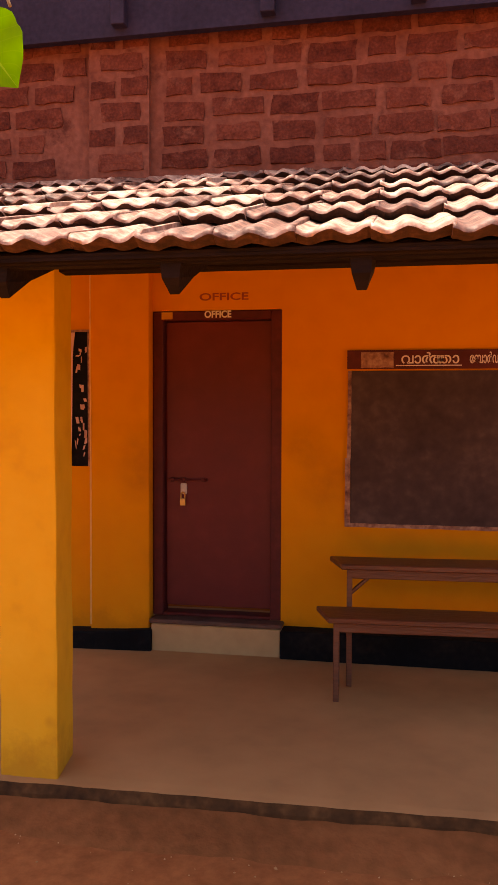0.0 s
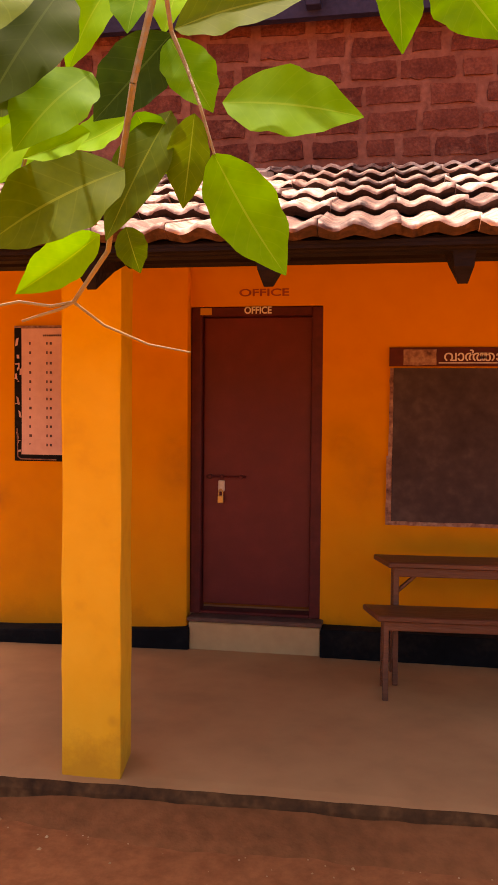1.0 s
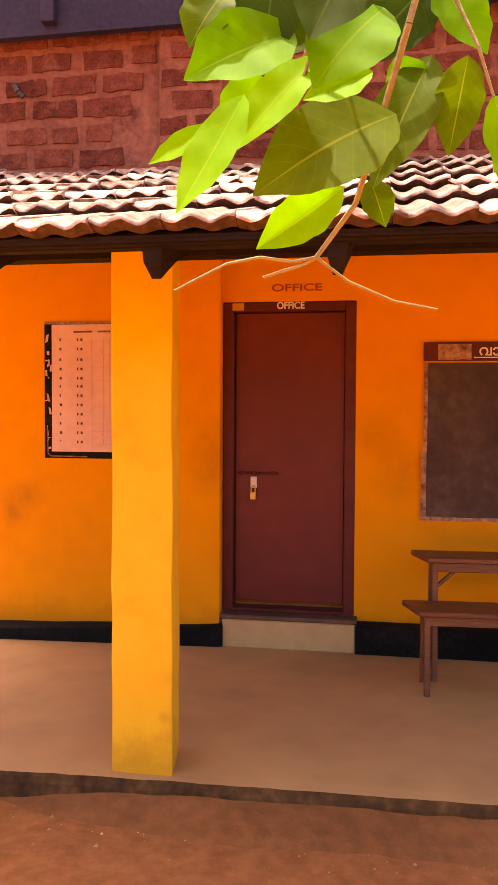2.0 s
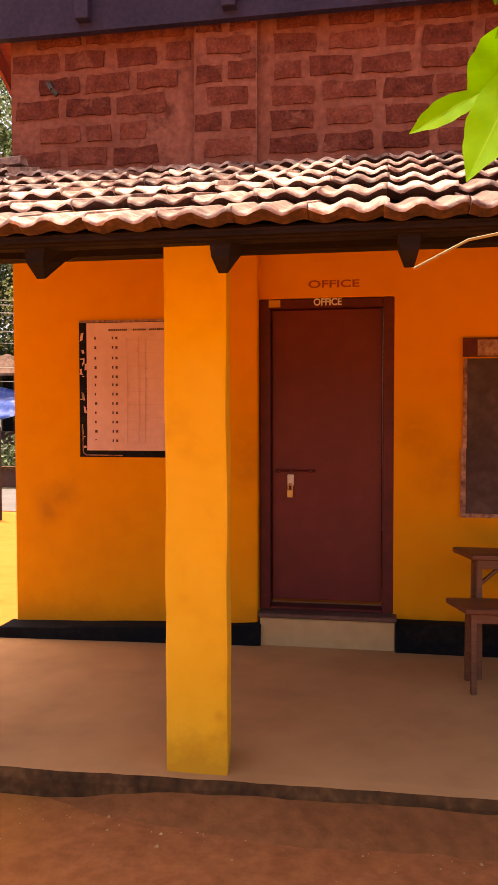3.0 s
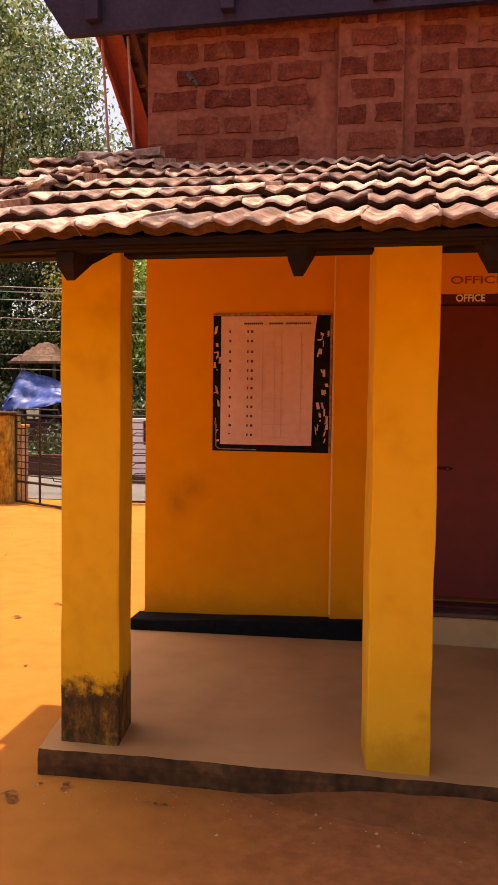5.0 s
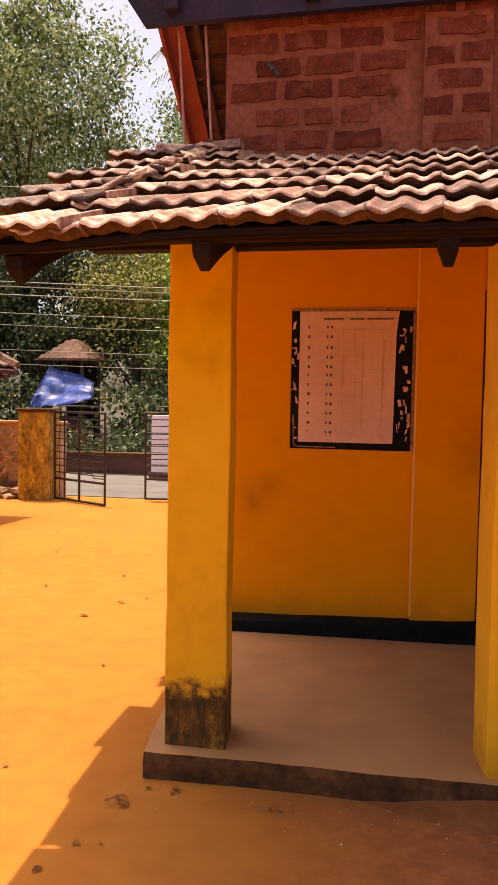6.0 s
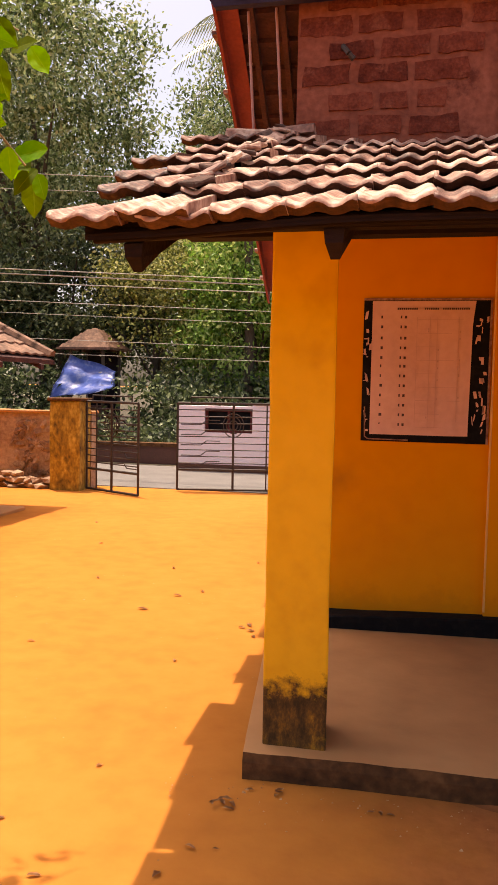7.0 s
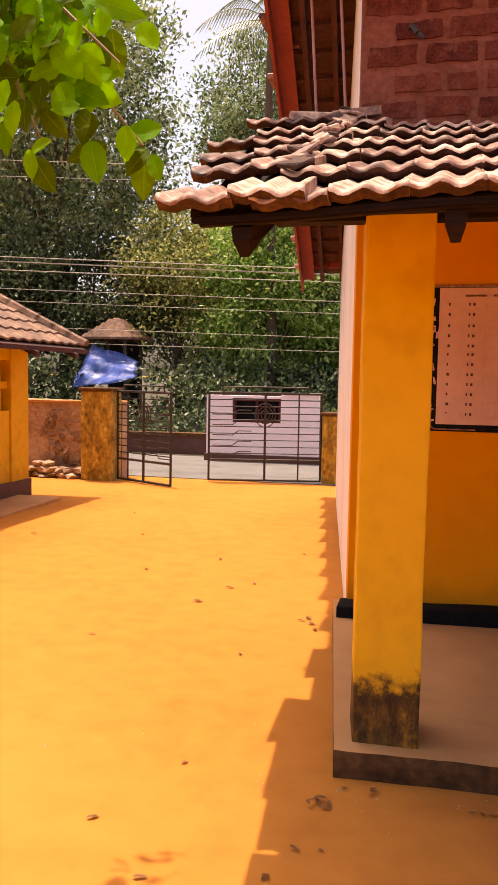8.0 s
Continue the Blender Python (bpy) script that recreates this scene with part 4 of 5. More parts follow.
# ---- yellow outbuilding ----
def outbuilding():
    ob = empty("outbuilding", pose(-8.0, 8.0, -0.08))
    tagged(ob, "small yellow school building with pierced wall and tiled roof", "building")
    xw = -7.80
    bm = boxes((xw - 0.2, xw, 4.0, 10.15, -0.15, 1.13), (xw - 0.2, xw, 4.0, 10.15, 1.80, 2.3), bevel=0.004)
    child("wall", bm, M_PILLAR, ob)
    child("corner_pier", boxes((xw - 0.24, xw + 0.03, 10.15, 10.62, -0.15, 2.3), bevel=0.01), M_PILLAR, ob)
    child("plinth_band", boxes((xw - 0.25, xw + 0.05, 4.0, 10.66, -0.15, 0.16), bevel=0.006), M_BROWNBASE, ob, "dark brown plinth band")
    child("apron", boxes((xw - 0.3, -7.13, 4.0, 10.3, -0.2, -0.03), bevel=0.01), M_FLOOR, ob, "cement apron round the wall")
    child("back_wall", boxes((-12, xw - 0.2, 10.45, 10.6, -0.15, 2.3), (-12, -11.8, 4, 10.45, -0.15, 2.3), (-11.8, xw - 0.2, 4, 4.2, -0.15, 2.3)), M_PILLAR, ob)
    for k in range(16):
        y = 4.3 + k * 0.37
        child("screen_block", boxes((xw - 0.16, xw - 0.02, y, y + 0.12, 1.13, 1.80), bevel=0.006), M_PILLAR, ob)
    child("screen_rail", boxes((xw - 0.15, xw - 0.03, 4.0, 10.15, 1.42, 1.52), bevel=0.006), M_PILLAR, ob)
    # roof: slope towards the yard with tile courses
    xe, xr, ze, zr, y0, y1 = -7.10, -9.9, 2.0, 3.36, 3.4, 11.05
    n = 9
    for k in range(n):
        bm = bmesh.new()
        a, b = k / n, (k + 1) / n + 0.02
        xa, xb = xe + (xr - xe) * a, xe + (xr - xe) * b
        za, zb = ze + (zr - ze) * a, ze + (zr - ze) * b
        m_ = 120
        y_end = y1
        prev = None
        for i in range(m_ + 1):
            y = y0 + (y_end - y0) * i / m_
            h = 0.012 * math.cos(2 * math.pi * i / 4)
            cur = [bm.verts.new(c) for c in ((xa, y, za + 0.05 + h), (xb, y, zb + 0.02 + h), (xa, y, za + 0.025 + h), (xb, y, zb - 0.005 + h))]
            if prev:
                bm.faces.new((prev[0], cur[0], cur[1], prev[1]))
                bm.faces.new((prev[2], cur[2], cur[0], prev[0]))
                bm.faces.new((prev[3], prev[2], cur[2], cur[3])[::-1])
            prev = cur
        bmesh.ops.recalc_face_normals(bm, faces=bm.faces)
        child("tile_course", bm, M_OLDTILE, ob, "weathered clay tiles")
    for k in range(12):
        a = (k + 0.5) / 12
        bm = bmesh.new()
        prism(bm, [(-0.09, -0.02), (-0.06, 0.045), (0.0, 0.065), (0.06, 0.045), (0.09, -0.02)], -0.16, 0.16, "x")
        t = part("verge_tile", bm, M_OLDTILE, None)
        t.matrix_basis = pose(xe + (xr - xe) * a, y1 - 0.06, ze + (zr - ze) * a + 0.06, 0, math.degrees(math.atan2(zr - ze, xe - xr)), 0)
        t.parent, t.matrix_parent_inverse = ob, ob.matrix_basis.inverted()
    bm = bmesh.new()
    prism(bm, [(xe + 0.05, ze - 0.03), (xr, zr - 0.03), (xr, zr - 0.08), (xe + 0.05, ze - 0.09)], y0 + 0.05, y1 - 0.04, "y")
    prism(bm, [(-9.9, zr - 0.03), (-12.9, 2.03), (-12.9, 1.97), (-9.9, zr - 0.09)], y0 + 0.05, y1 - 0.04, "y")
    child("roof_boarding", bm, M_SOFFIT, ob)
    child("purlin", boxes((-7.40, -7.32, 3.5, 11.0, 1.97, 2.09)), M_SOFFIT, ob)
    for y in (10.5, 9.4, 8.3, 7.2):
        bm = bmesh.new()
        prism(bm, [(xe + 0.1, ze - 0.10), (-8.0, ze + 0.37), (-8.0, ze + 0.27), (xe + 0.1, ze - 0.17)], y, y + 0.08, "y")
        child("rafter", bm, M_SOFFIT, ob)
    return ob


outbuilding()

# ---- boundary: rubble wall, gate posts, gate leaves ----
GZ = -0.10


def rubble_wall():
    ob = empty("boundary_wall", pose(-12, 13.0, GZ))
    tagged(ob, "rough plastered laterite boundary wall with bare stones", "wall", kind="structure")
    bm = boxes((-40, -7.32, 12.97, 13.2, GZ - 0.2, 1.14))
    cut(bm, 0.5, "x")
    roughen(bm, 0.02, 1.5)
    child("plaster", bm, M_RUBBLE, ob)
    bm = boxes((-40, -7.30, 12.93, 13.23, 1.14, 1.185), bevel=0.01)
    cut(bm, 0.4, "x")
    roughen(bm, 0.012, 3)
    child("coping", bm, M_FLOOR, ob, "pale cement coping")
    rnd = random.Random(8)
    me = []
    for k in range(4):
        b = bmesh.new()
        bmesh.ops.create_icosphere(b, subdivisions=1, radius=0.09)
        for v in b.verts:
            v.co = Vector((v.co.x * 1.2, v.co.y * 0.22, v.co.z * 0.7)) + noise.noise_vector(v.co * 9 + Vector((k * 3, 0, 0))) * 0.03
        me.append(mesh_of("stone", b, M_RUBBLE))
    for k in range(46):
        st = new("stone", rnd.choice(me))
        st.matrix_basis = pose(rnd.uniform(-8.75, -7.95), 12.965, rnd.uniform(GZ + 0.1, 1.0), 0, rnd.uniform(0, 360), 0)
        st.parent = ob
        st.matrix_parent_inverse = ob.matrix_basis.inverted()
    child("plaster", boxes((-3.7, 30, 13.5, 13.75, GZ - 0.2, 0.85)), M_RUBBLE, ob)
    return ob


rubble_wall()


def stone_heap():
    ob = empty("stone_heap", pose(-8.45, 12.6, GZ))
    tagged(ob, "small heap of loose laterite stones at the wall foot", "stones")
    rnd = random.Random(5)
    for k in range(14):
        b = bmesh.new()
        bmesh.ops.create_icosphere(b, subdivisions=1, radius=0.1)
        for v in b.verts:
            v.co = Vector((v.co.x * 1.4, v.co.y, v.co.z * 0.6)) + noise.noise_vector(v.co * 8 + Vector((k, 0, 0))) * 0.03
        row = k // 6
        for v in b.verts:
            v.co += Vector((-8.9 + (k % 6) * 0.17 + row * 0.1, 12.65 + rnd.uniform(-0.08, 0.08), GZ + 0.04 + row * 0.09))
        child("stone", b, M_RUBBLE, ob)


stone_heap()


def gate_post(name, x0, x1, y0, y1, top, label):
    ob = empty(name, pose((x0 + x1) / 2, (y0 + y1) / 2, GZ))
    tagged(ob, label, "gate post", "gate posts")
    bm = bmesh.new()
    box(bm, x0, x1, y0, y1, GZ - 0.1, top, bevel=0.015)
    cut(bm, 0.2)
    roughen(bm, 0.012, 4)
    child("shaft", bm, M_POST, ob)
    child("cap", boxes((x0 - 0.03, x1 + 0.03, y0 - 0.03, y1 + 0.03, top, top + 0.05), bevel=0.012), M_KERB, ob, "weathered cement cap")
    return ob


gate_post("gate_post", -7.86, -7.33, 12.50, 12.95, 1.36, "broad yellow gate post streaked with black moss")
gate_post("gate_post", -4.03, -3.72, 13.40, 13.7, 1.02, "yellow gate post with dark foot beside the white wall")


def gate_leaf(wid, label):
    """A leaf in its own frame: hinge at the origin, along +x, bars in the x-z plane."""
    ob = empty("gate_leaf")
    tagged(ob, label, "gate", "iron gate leaves")
    def bar(name, *segs, r=0.012, sides=6):
        bm = bmesh.new()
        for a, b in segs:
            rod(bm, (a[0], 0, a[1]), (b[0], 0, b[1]), r, sides)
        return part(name, bm, M_IRON, ob)
    h = 1.46
    bar("outer_frame", ((0, 0.02), (0, h)), ((wid, 0.02), (wid, h)), ((0, h), (wid, h)), ((0, 0.03), (wid, 0.03)), ((0, 0.36), (wid, 0.36)), r=0.02)
    bar("upright", ((wid * 0.2, 0.03), (wid * 0.2, h)), r=0.014)
    bar("centre_upright", ((wid * 0.5, 0.03), (wid * 0.5, h)), r=0.022)
    for k in range(9):
        z = 0.36 + (k + 1) * (h - 0.36) / 10
        bar("cross_bar", ((0, z), (wid, z)), r=0.009)
    # stepped bars near the lock side
    for k in range(5):
        z = 0.5 + k * 0.17
        bar("stepped_bar", ((wid * 0.62, z), (wid * 0.74, z)), ((wid * 0.74, z), (wid * 0.79, z - 0.07)), ((wid * 0.79, z - 0.07), (wid * 0.97, z - 0.07)), r=0.008)
    # round emblem
    bm = bmesh.new()
    for rr in (0.17, 0.12, 0.07):
        pts = [(wid * 0.5 + rr * math.cos(a * math.pi / 10), 0, 1.10 + rr * 1.15 * math.sin(a * math.pi / 10)) for a in range(21)]
        tube(bm, pts, 0.009, 0.009, 5)
    part("ring_emblem", bm, M_IRON, ob, "round wrought-iron emblem")
    # raised top rail
    bar("top_rail", ((wid * 0.12, h), (wid * 0.12, h + 0.1)), ((wid * 0.12, h + 0.1), (wid * 0.88, h + 0.1)), ((wid * 0.88, h + 0.1), (wid * 0.88, h)), r=0.012)
    return ob


leaf = gate_leaf(1.84, "black iron gate leaf with ring emblem, closed across the entrance")
leaf.matrix_basis = pose(-4.06, 13.50, GZ, 0, 0, 180 + 13)
leaf2 = gate_leaf(1.26, "black iron gate leaf with ring emblem, swung half open")
leaf2.matrix_basis = pose(-7.30, 12.72, GZ, 0, 0, -28)


# ---- across the road: pink house front, kiosk with tarpaulin, wires ----
def pink_house():
    ob = empty("pink_house", pose(-5.6, 16.4, GZ))
    tagged(ob, "low pink-washed house front across the road with dark window", "house")
    y = 16.2
    for x0, x1, z0, z1 in ((-6.80, -6.257, 0.05, 1.24), (-5.26, -4.5, 0.05, 1.27), (-6.257, -5.26, 0.05, 0.70), (-6.257, -5.26, 1.19, 1.24)):
        child("wall_panel", boxes((x0, x1, y, y + 0.2, z0, z1)), M_PINK, ob)
    child("base", boxes((-6.84, -4.46, y - 0.03, y + 0.24, GZ - 0.1, 0.05), bevel=0.006), M_BROWNBASE, ob, "dark brown base band")
    child("coping", boxes((-5.2, -4.5, y - 0.03, y + 0.23, 1.27, 1.31), bevel=0.006), M_PINK, ob)
    win = child("window", boxes((-6.257, -5.26, y + 0.13, y + 0.15, 0.70, 1.19)), M_BLACK, ob, "dark window opening")
    fr = boxes((-6.257, -6.20, y + 0.05, y + 0.12, 0.70, 1.19), (-5.317, -5.26, y + 0.05, y + 0.12, 0.70, 1.19), (-6.20, -5.317, y + 0.05, y + 0.12, 1.13, 1.19), (-6.20, -5.317, y + 0.05, y + 0.12, 0.70, 0.74), (-5.79, -5.74, y + 0.06, y + 0.11, 0.74, 1.13), bevel=0.004)
    f = part("window_frame", fr, M_FRAME, None)
    f.parent = win
    f.matrix_parent_inverse = (ob.matrix_basis @ win.matrix_parent_inverse).inverted()
    child("house_back", boxes((-6.80, -5.0, 16.4, 19.5, GZ - 0.1, 0.95)), M_PINK, ob)
    return ob


pink_house()


def kiosk():
    ob = empty("kiosk", pose(-12.3, 24.8, GZ))
    tagged(ob, "roadside stall with clay tile roof and hanging blue tarpaulin", "stall")
    x0, x1, y0, y1 = -12.88, -11.79, 24.19, 25.54
    for x in (x0, x1):
        for y in (y0, y1):
            bm = bmesh.new()
            rod(bm, (x, y, GZ - 0.1), (x, y, 2.75), 0.06)
            child("post", bm, M_BARK, ob)
    bm = bmesh.new()
    c = ((x0 + x1) / 2, (y0 + y1) / 2)
    n = 6
    ex, ey = (x1 - x0) / 2 + 0.34, (y1 - y0) / 2 + 0.3
    prev = None
    for k in range(n + 1):
        s = 1 - k / n * 0.93
        for dz in ((0.03, 0.0) if k < n else (0.0,)):
            z = 2.69 + (3.41 - 2.69) * k / n + (0.075 if dz == 0.03 else 0)
            ring = [bm.verts.new((c[0] + sx * ex * s, c[1] + sy * ey * s, z)) for sx, sy in ((-1, -1), (1, -1), (1, 1), (-1, 1))]
            if prev:
                for i in range(4):
                    bm.faces.new((prev[i], prev[(i + 1) % 4], ring[(i + 1) % 4], ring[i]))
            prev = ring
    child("roof", bm, M_OLDTILE, ob, "old clay tile hip roof")
    bm = bmesh.new()
    nu, nv = 14, 10
    vs = [[None] * (nu + 1) for _ in range(nv + 1)]
    for j in range(nv + 1):
        for i in range(nu + 1):
            u, v = i / nu, j / nv
            x = (-13.1 + 2.08 * u) * (1 - v) + (-12.85 + 1.6 * u) * v
            z = (1.16 + 0.31 * u) * (1 - v) + (2.55 - 0.5 * u) * v - 0.10 * math.sin(math.pi * v) * (1 - 0.5 * u) + 0.035 * math.sin(8 * u + 3 * v)
            y = 23.1 + 0.9 * v + 0.07 * math.sin(9 * u - 5 * v) + 0.05 * math.sin(15 * v + 4 * u)
            vs[j][i] = bm.verts.new((x, y, z))
    for j in range(nv):
        for i in range(nu):
            bm.faces.new((vs[j][i], vs[j][i + 1], vs[j + 1][i + 1], vs[j + 1][i]))
    bmesh.ops.solidify(bm, geom=bm.faces[:], thickness=0.01)
    for f in bm.faces:
        f.smooth = True
    child("tarpaulin", bm, M_TARP, ob, "creased blue tarpaulin")
    child("counter", boxes((x0, x1, y0, y0 + 0.4, GZ - 0.1, 0.95), bevel=0.01), M_BROWNBASE, ob)
    child("back_panel", boxes((x0, x1, y1 - 0.05, y1, GZ - 0.1, 2.65)), M_DARKWOOD, ob)
    return ob


kiosk()


def wires():
    rnd = random.Random(2)
    for z0, z1, r in ((3.95, 3.62, 0.014), (3.86, 3.53, 0.018), (3.70, 3.40, 0.014), (3.35, 3.07, 0.010), (3.12, 2.86, 0.008), (2.64, 2.44, 0.008), (2.36, 2.20, 0.008), (5.75, 5.30, 0.010), (5.45, 5.05, 0.008)):
        cu = bpy.data.curves.new("overhead_wire", "CURVE")
        cu.dimensions, cu.bevel_depth, cu.bevel_resolution = "3D", r * 0.6, 1
        sp = cu.splines.new("POLY")
        n = 30
        sp.points.add(n)
        for i in range(n + 1):
            u = i / n
            x = -26 + 36 * u
            zz = z0 + (z1 - z0) * (x + 10.5) / 6.5 if -26 < x else z0
            sp.points[i].co = (x, 14.5, zz - 0.12 * math.sin(math.pi * u), 1)
        cu.materials.append(M_WIRE)
        tagged(new("overhead_wire", cu), "thin grey overhead cable strung along the road", "cable", "overhead cables")
    for x, zt in ((-26.0, 7.5), (10.0, 6.5)):
        bm = bmesh.new()
        rod(bm, (x, 14.5, GZ - 0.3), (x, 14.5, zt), 0.11, 10, 0.08)
        tagged(part("utility_pole", bm, M_KERB), "grey concrete pole carrying the overhead cables", "pole", "utility poles")


wires()


# ---- trees ----
def leaf_mat(name, colours, translucent=0.35, rough=0.45):
    m = mat(name, colours, 0.6, 7, rough, 0.0, spec=0.4, translucent=translucent)
    N, L = m.node_tree.nodes, m.node_tree.links
    geo = [n for n in N if n.type == "NEW_GEOMETRY"][0]
    ramp = [n for n in N if n.type == "VALTORGB"][0]
    src = ramp.inputs[0].links[0].from_socket
    a = N.new("ShaderNodeMath")
    a.operation = "MULTIPLY_ADD"
    L.new(geo.outputs["Random Per Island"], a.inputs[0])
    a.inputs[1].default_value = 0.5
    b = N.new("ShaderNodeMath")
    b.operation = "MULTIPLY_ADD"
    L.new(src, b.inputs[0])
    b.inputs[1].default_value, b.inputs[2].default_value = 0.8, -0.15
    L.new(b.outputs[0], a.inputs[2])
    L.new(a.outputs[0], ramp.inputs[0])
    return m


M_LEAF_GREY = leaf_mat("broad_tree_leaf", [(0.045, 0.08, 0.025), (0.16, 0.24, 0.085), (0.42, 0.5, 0.27)], 0.35, 0.4)
# Leaf colour lowered so roadside undergrowth and shrubs look shaded by the trees.
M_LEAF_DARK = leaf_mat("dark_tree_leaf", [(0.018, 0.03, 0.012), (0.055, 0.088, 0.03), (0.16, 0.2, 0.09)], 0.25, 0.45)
M_LEAF_BRIGHT = leaf_mat("bright_bush_leaf", [(0.069, 0.149, 0.021), (0.23, 0.437, 0.069), (0.529, 0.62, 0.23)], 0.4, 0.45)
M_LEAF_OLIVE = leaf_mat("olive_leaf", [(0.081, 0.103, 0.023), (0.276, 0.299, 0.069), (0.575, 0.575, 0.23)], 0.35, 0.5)
M_PALM = leaf_mat("palm_frond", [(0.06, 0.09, 0.03), (0.12, 0.16, 0.07), (0.2, 0.22, 0.12)], 0.3, 0.4)


def leaf_cloud(name, clumps, per, spread, size, material, seed):
    """Many small folded leaves gathered in clumps. clumps: (x, y, z)."""
    rs = np.random.RandomState(seed)
    c = np.asarray(clumps)
    n = len(c) * per
    pos = np.repeat(c, per, axis=0) + rs.normal(0, spread, (n, 3)) * np.array([1, 1, 0.7])
    d = rs.normal(0, 1, (n, 3))
    d[:, 2] -= 0.5
    d /= np.linalg.norm(d, axis=1)[:, None]
    side = np.cross(d, rs.normal(0, 0.8, (n, 3)) + np.array([0, 0, 0.9]))
    side /= np.linalg.norm(side, axis=1)[:, None] + 1e-9
    up = np.cross(d, side)
    ln = size * rs.uniform(0.6, 1.3, n)[:, None]
    w = ln * 0.27
    a, b = pos - d * ln / 2, pos + d * ln / 2
    mid = pos + up * ln * 0.06
    p, q = pos + side * w - up * ln * 0.05, pos - side * w - up * ln * 0.05
    verts = np.stack([a, p, b, q, mid], axis=1).reshape(-1, 3)
    k = np.arange(n) * 5
    faces = np.concatenate([np.stack([k, k + 1, k + 4], 1), np.stack([k + 1, k + 2, k + 4], 1), np.stack([k + 2, k + 3, k + 4], 1), np.stack([k + 3, k, k + 4], 1)])
    me = bpy.data.meshes.new(name)
    me.from_pydata(verts.tolist(), [], faces.tolist())
    me.materials.append(material)
    return me


def tree(x, y, height, crown_lo, rx, ry, material, seed, label, clump_n=150, per=70, size=0.17, spread=0.28, trunk=0.16, holes=0.35):
    ob = empty("tree", pose(x, y, GZ))
    tagged(ob, label, "tree", "roadside trees")
    rnd = random.Random(seed)
    bm = bmesh.new()
    fork = crown_lo + (height - crown_lo) * 0.35
    bend = rnd.uniform(-0.4, 0.4)
    pts = [Vector((x + bend * (i / 6) ** 2 + 0.08 * math.sin(i), y + 0.06 * math.cos(2 * i), GZ - 0.2 + (fork + 0.2) * i / 6)) for i in range(7)]
    tube(bm, pts, trunk, trunk * 0.55, 9)
    child("trunk", bm, M_BARK, ob)
    cz, rz = (crown_lo + height) / 2, (height - crown_lo) / 2
    clumps = []
    while len(clumps) < clump_n:
        v = Vector((rnd.uniform(-1, 1), rnd.uniform(-1, 1), rnd.uniform(-1, 1)))
        if v.length > 1 or (v.length < 0.45 and rnd.random() < 0.7):
            continue
        p = Vector((x + v.x * rx, y + v.y * ry, cz + v.z * rz))
        if noise.noise(p * 0.55 + Vector((seed, 0, 0))) < holes - 0.45:
            continue
        clumps.append(tuple(p))
    for k in range(9):
        tgt = Vector(clumps[k * (len(clumps) // 9)])
        st = pts[3 + k % 4]
        bm = bmesh.new()
        mid = (st + tgt) / 2 + Vector((0, 0, 0.35))
        tube(bm, [st, mid, tgt], trunk * 0.35, 0.02, 6)
        child("limb", bm, M_BARK, ob)
    crown = new("crown", leaf_cloud("crown", clumps, per, spread, size, material, seed))
    crown.parent = ob
    crown.matrix_parent_inverse = ob.matrix_basis.inverted()
    return ob


tree(-16.5, 29.81, 17.05, 5.48, 5.46, 3.38, M_LEAF_GREY, 1, "tall broad-leaved tree with dense grey-green crown", 330, 108, 0.208, 0.468, 0.364)
tree(-10.52, 35.01, 16.4, 8.86, 2.73, 2.47, M_LEAF_GREY, 2, "slender tree with open pale green crown", 110, 108, 0.198, 0.468, 0.182)
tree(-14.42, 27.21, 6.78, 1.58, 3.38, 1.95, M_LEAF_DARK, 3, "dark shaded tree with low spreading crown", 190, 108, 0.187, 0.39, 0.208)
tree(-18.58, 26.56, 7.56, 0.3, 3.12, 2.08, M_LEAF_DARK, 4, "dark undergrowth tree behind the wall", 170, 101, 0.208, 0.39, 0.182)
tree(-10.91, 26.69, 7.3, 1.58, 1.95, 1.56, M_LEAF_OLIVE, 5, "thin olive-leaved tree behind the stall", 110, 101, 0.156, 0.39, 0.13)
tree(-7.53, 26.17, 7.43, 0.67, 2.21, 1.82, M_LEAF_BRIGHT, 6, "bright green leafy tree above the pink house", 190, 116, 0.177, 0.364, 0.156)
tree(-4.54, 26.95, 7.69, 0.54, 2.47, 1.82, M_LEAF_BRIGHT, 7, "bright green leafy tree with low crown", 190, 116, 0.177, 0.364, 0.156)
tree(-22.09, 36.31, 19.0, 4.05, 5.2, 3.38, M_LEAF_GREY, 9, "large distant tree with grey-green leaves", 260, 101, 0.25, 0.546, 0.39)
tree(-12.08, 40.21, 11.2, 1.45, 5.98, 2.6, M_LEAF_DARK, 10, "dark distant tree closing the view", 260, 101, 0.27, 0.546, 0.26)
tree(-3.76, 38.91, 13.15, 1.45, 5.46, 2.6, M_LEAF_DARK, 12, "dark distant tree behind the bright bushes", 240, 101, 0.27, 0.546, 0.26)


def undergrowth():
    rnd = random.Random(21)
    clumps = [(rnd.uniform(-20, -2), rnd.uniform(22.5, 26.5), rnd.uniform(0.0, 1.9)) for _ in range(240)]
    clumps = [c for c in clumps if not (-13.6 < c[0] < -10.8 and c[1] < 26)]
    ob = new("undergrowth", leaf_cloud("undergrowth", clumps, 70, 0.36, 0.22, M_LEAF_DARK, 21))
    tagged(ob, "dark green undergrowth along the far side of the road", "bushes", kind="stuff")


undergrowth()


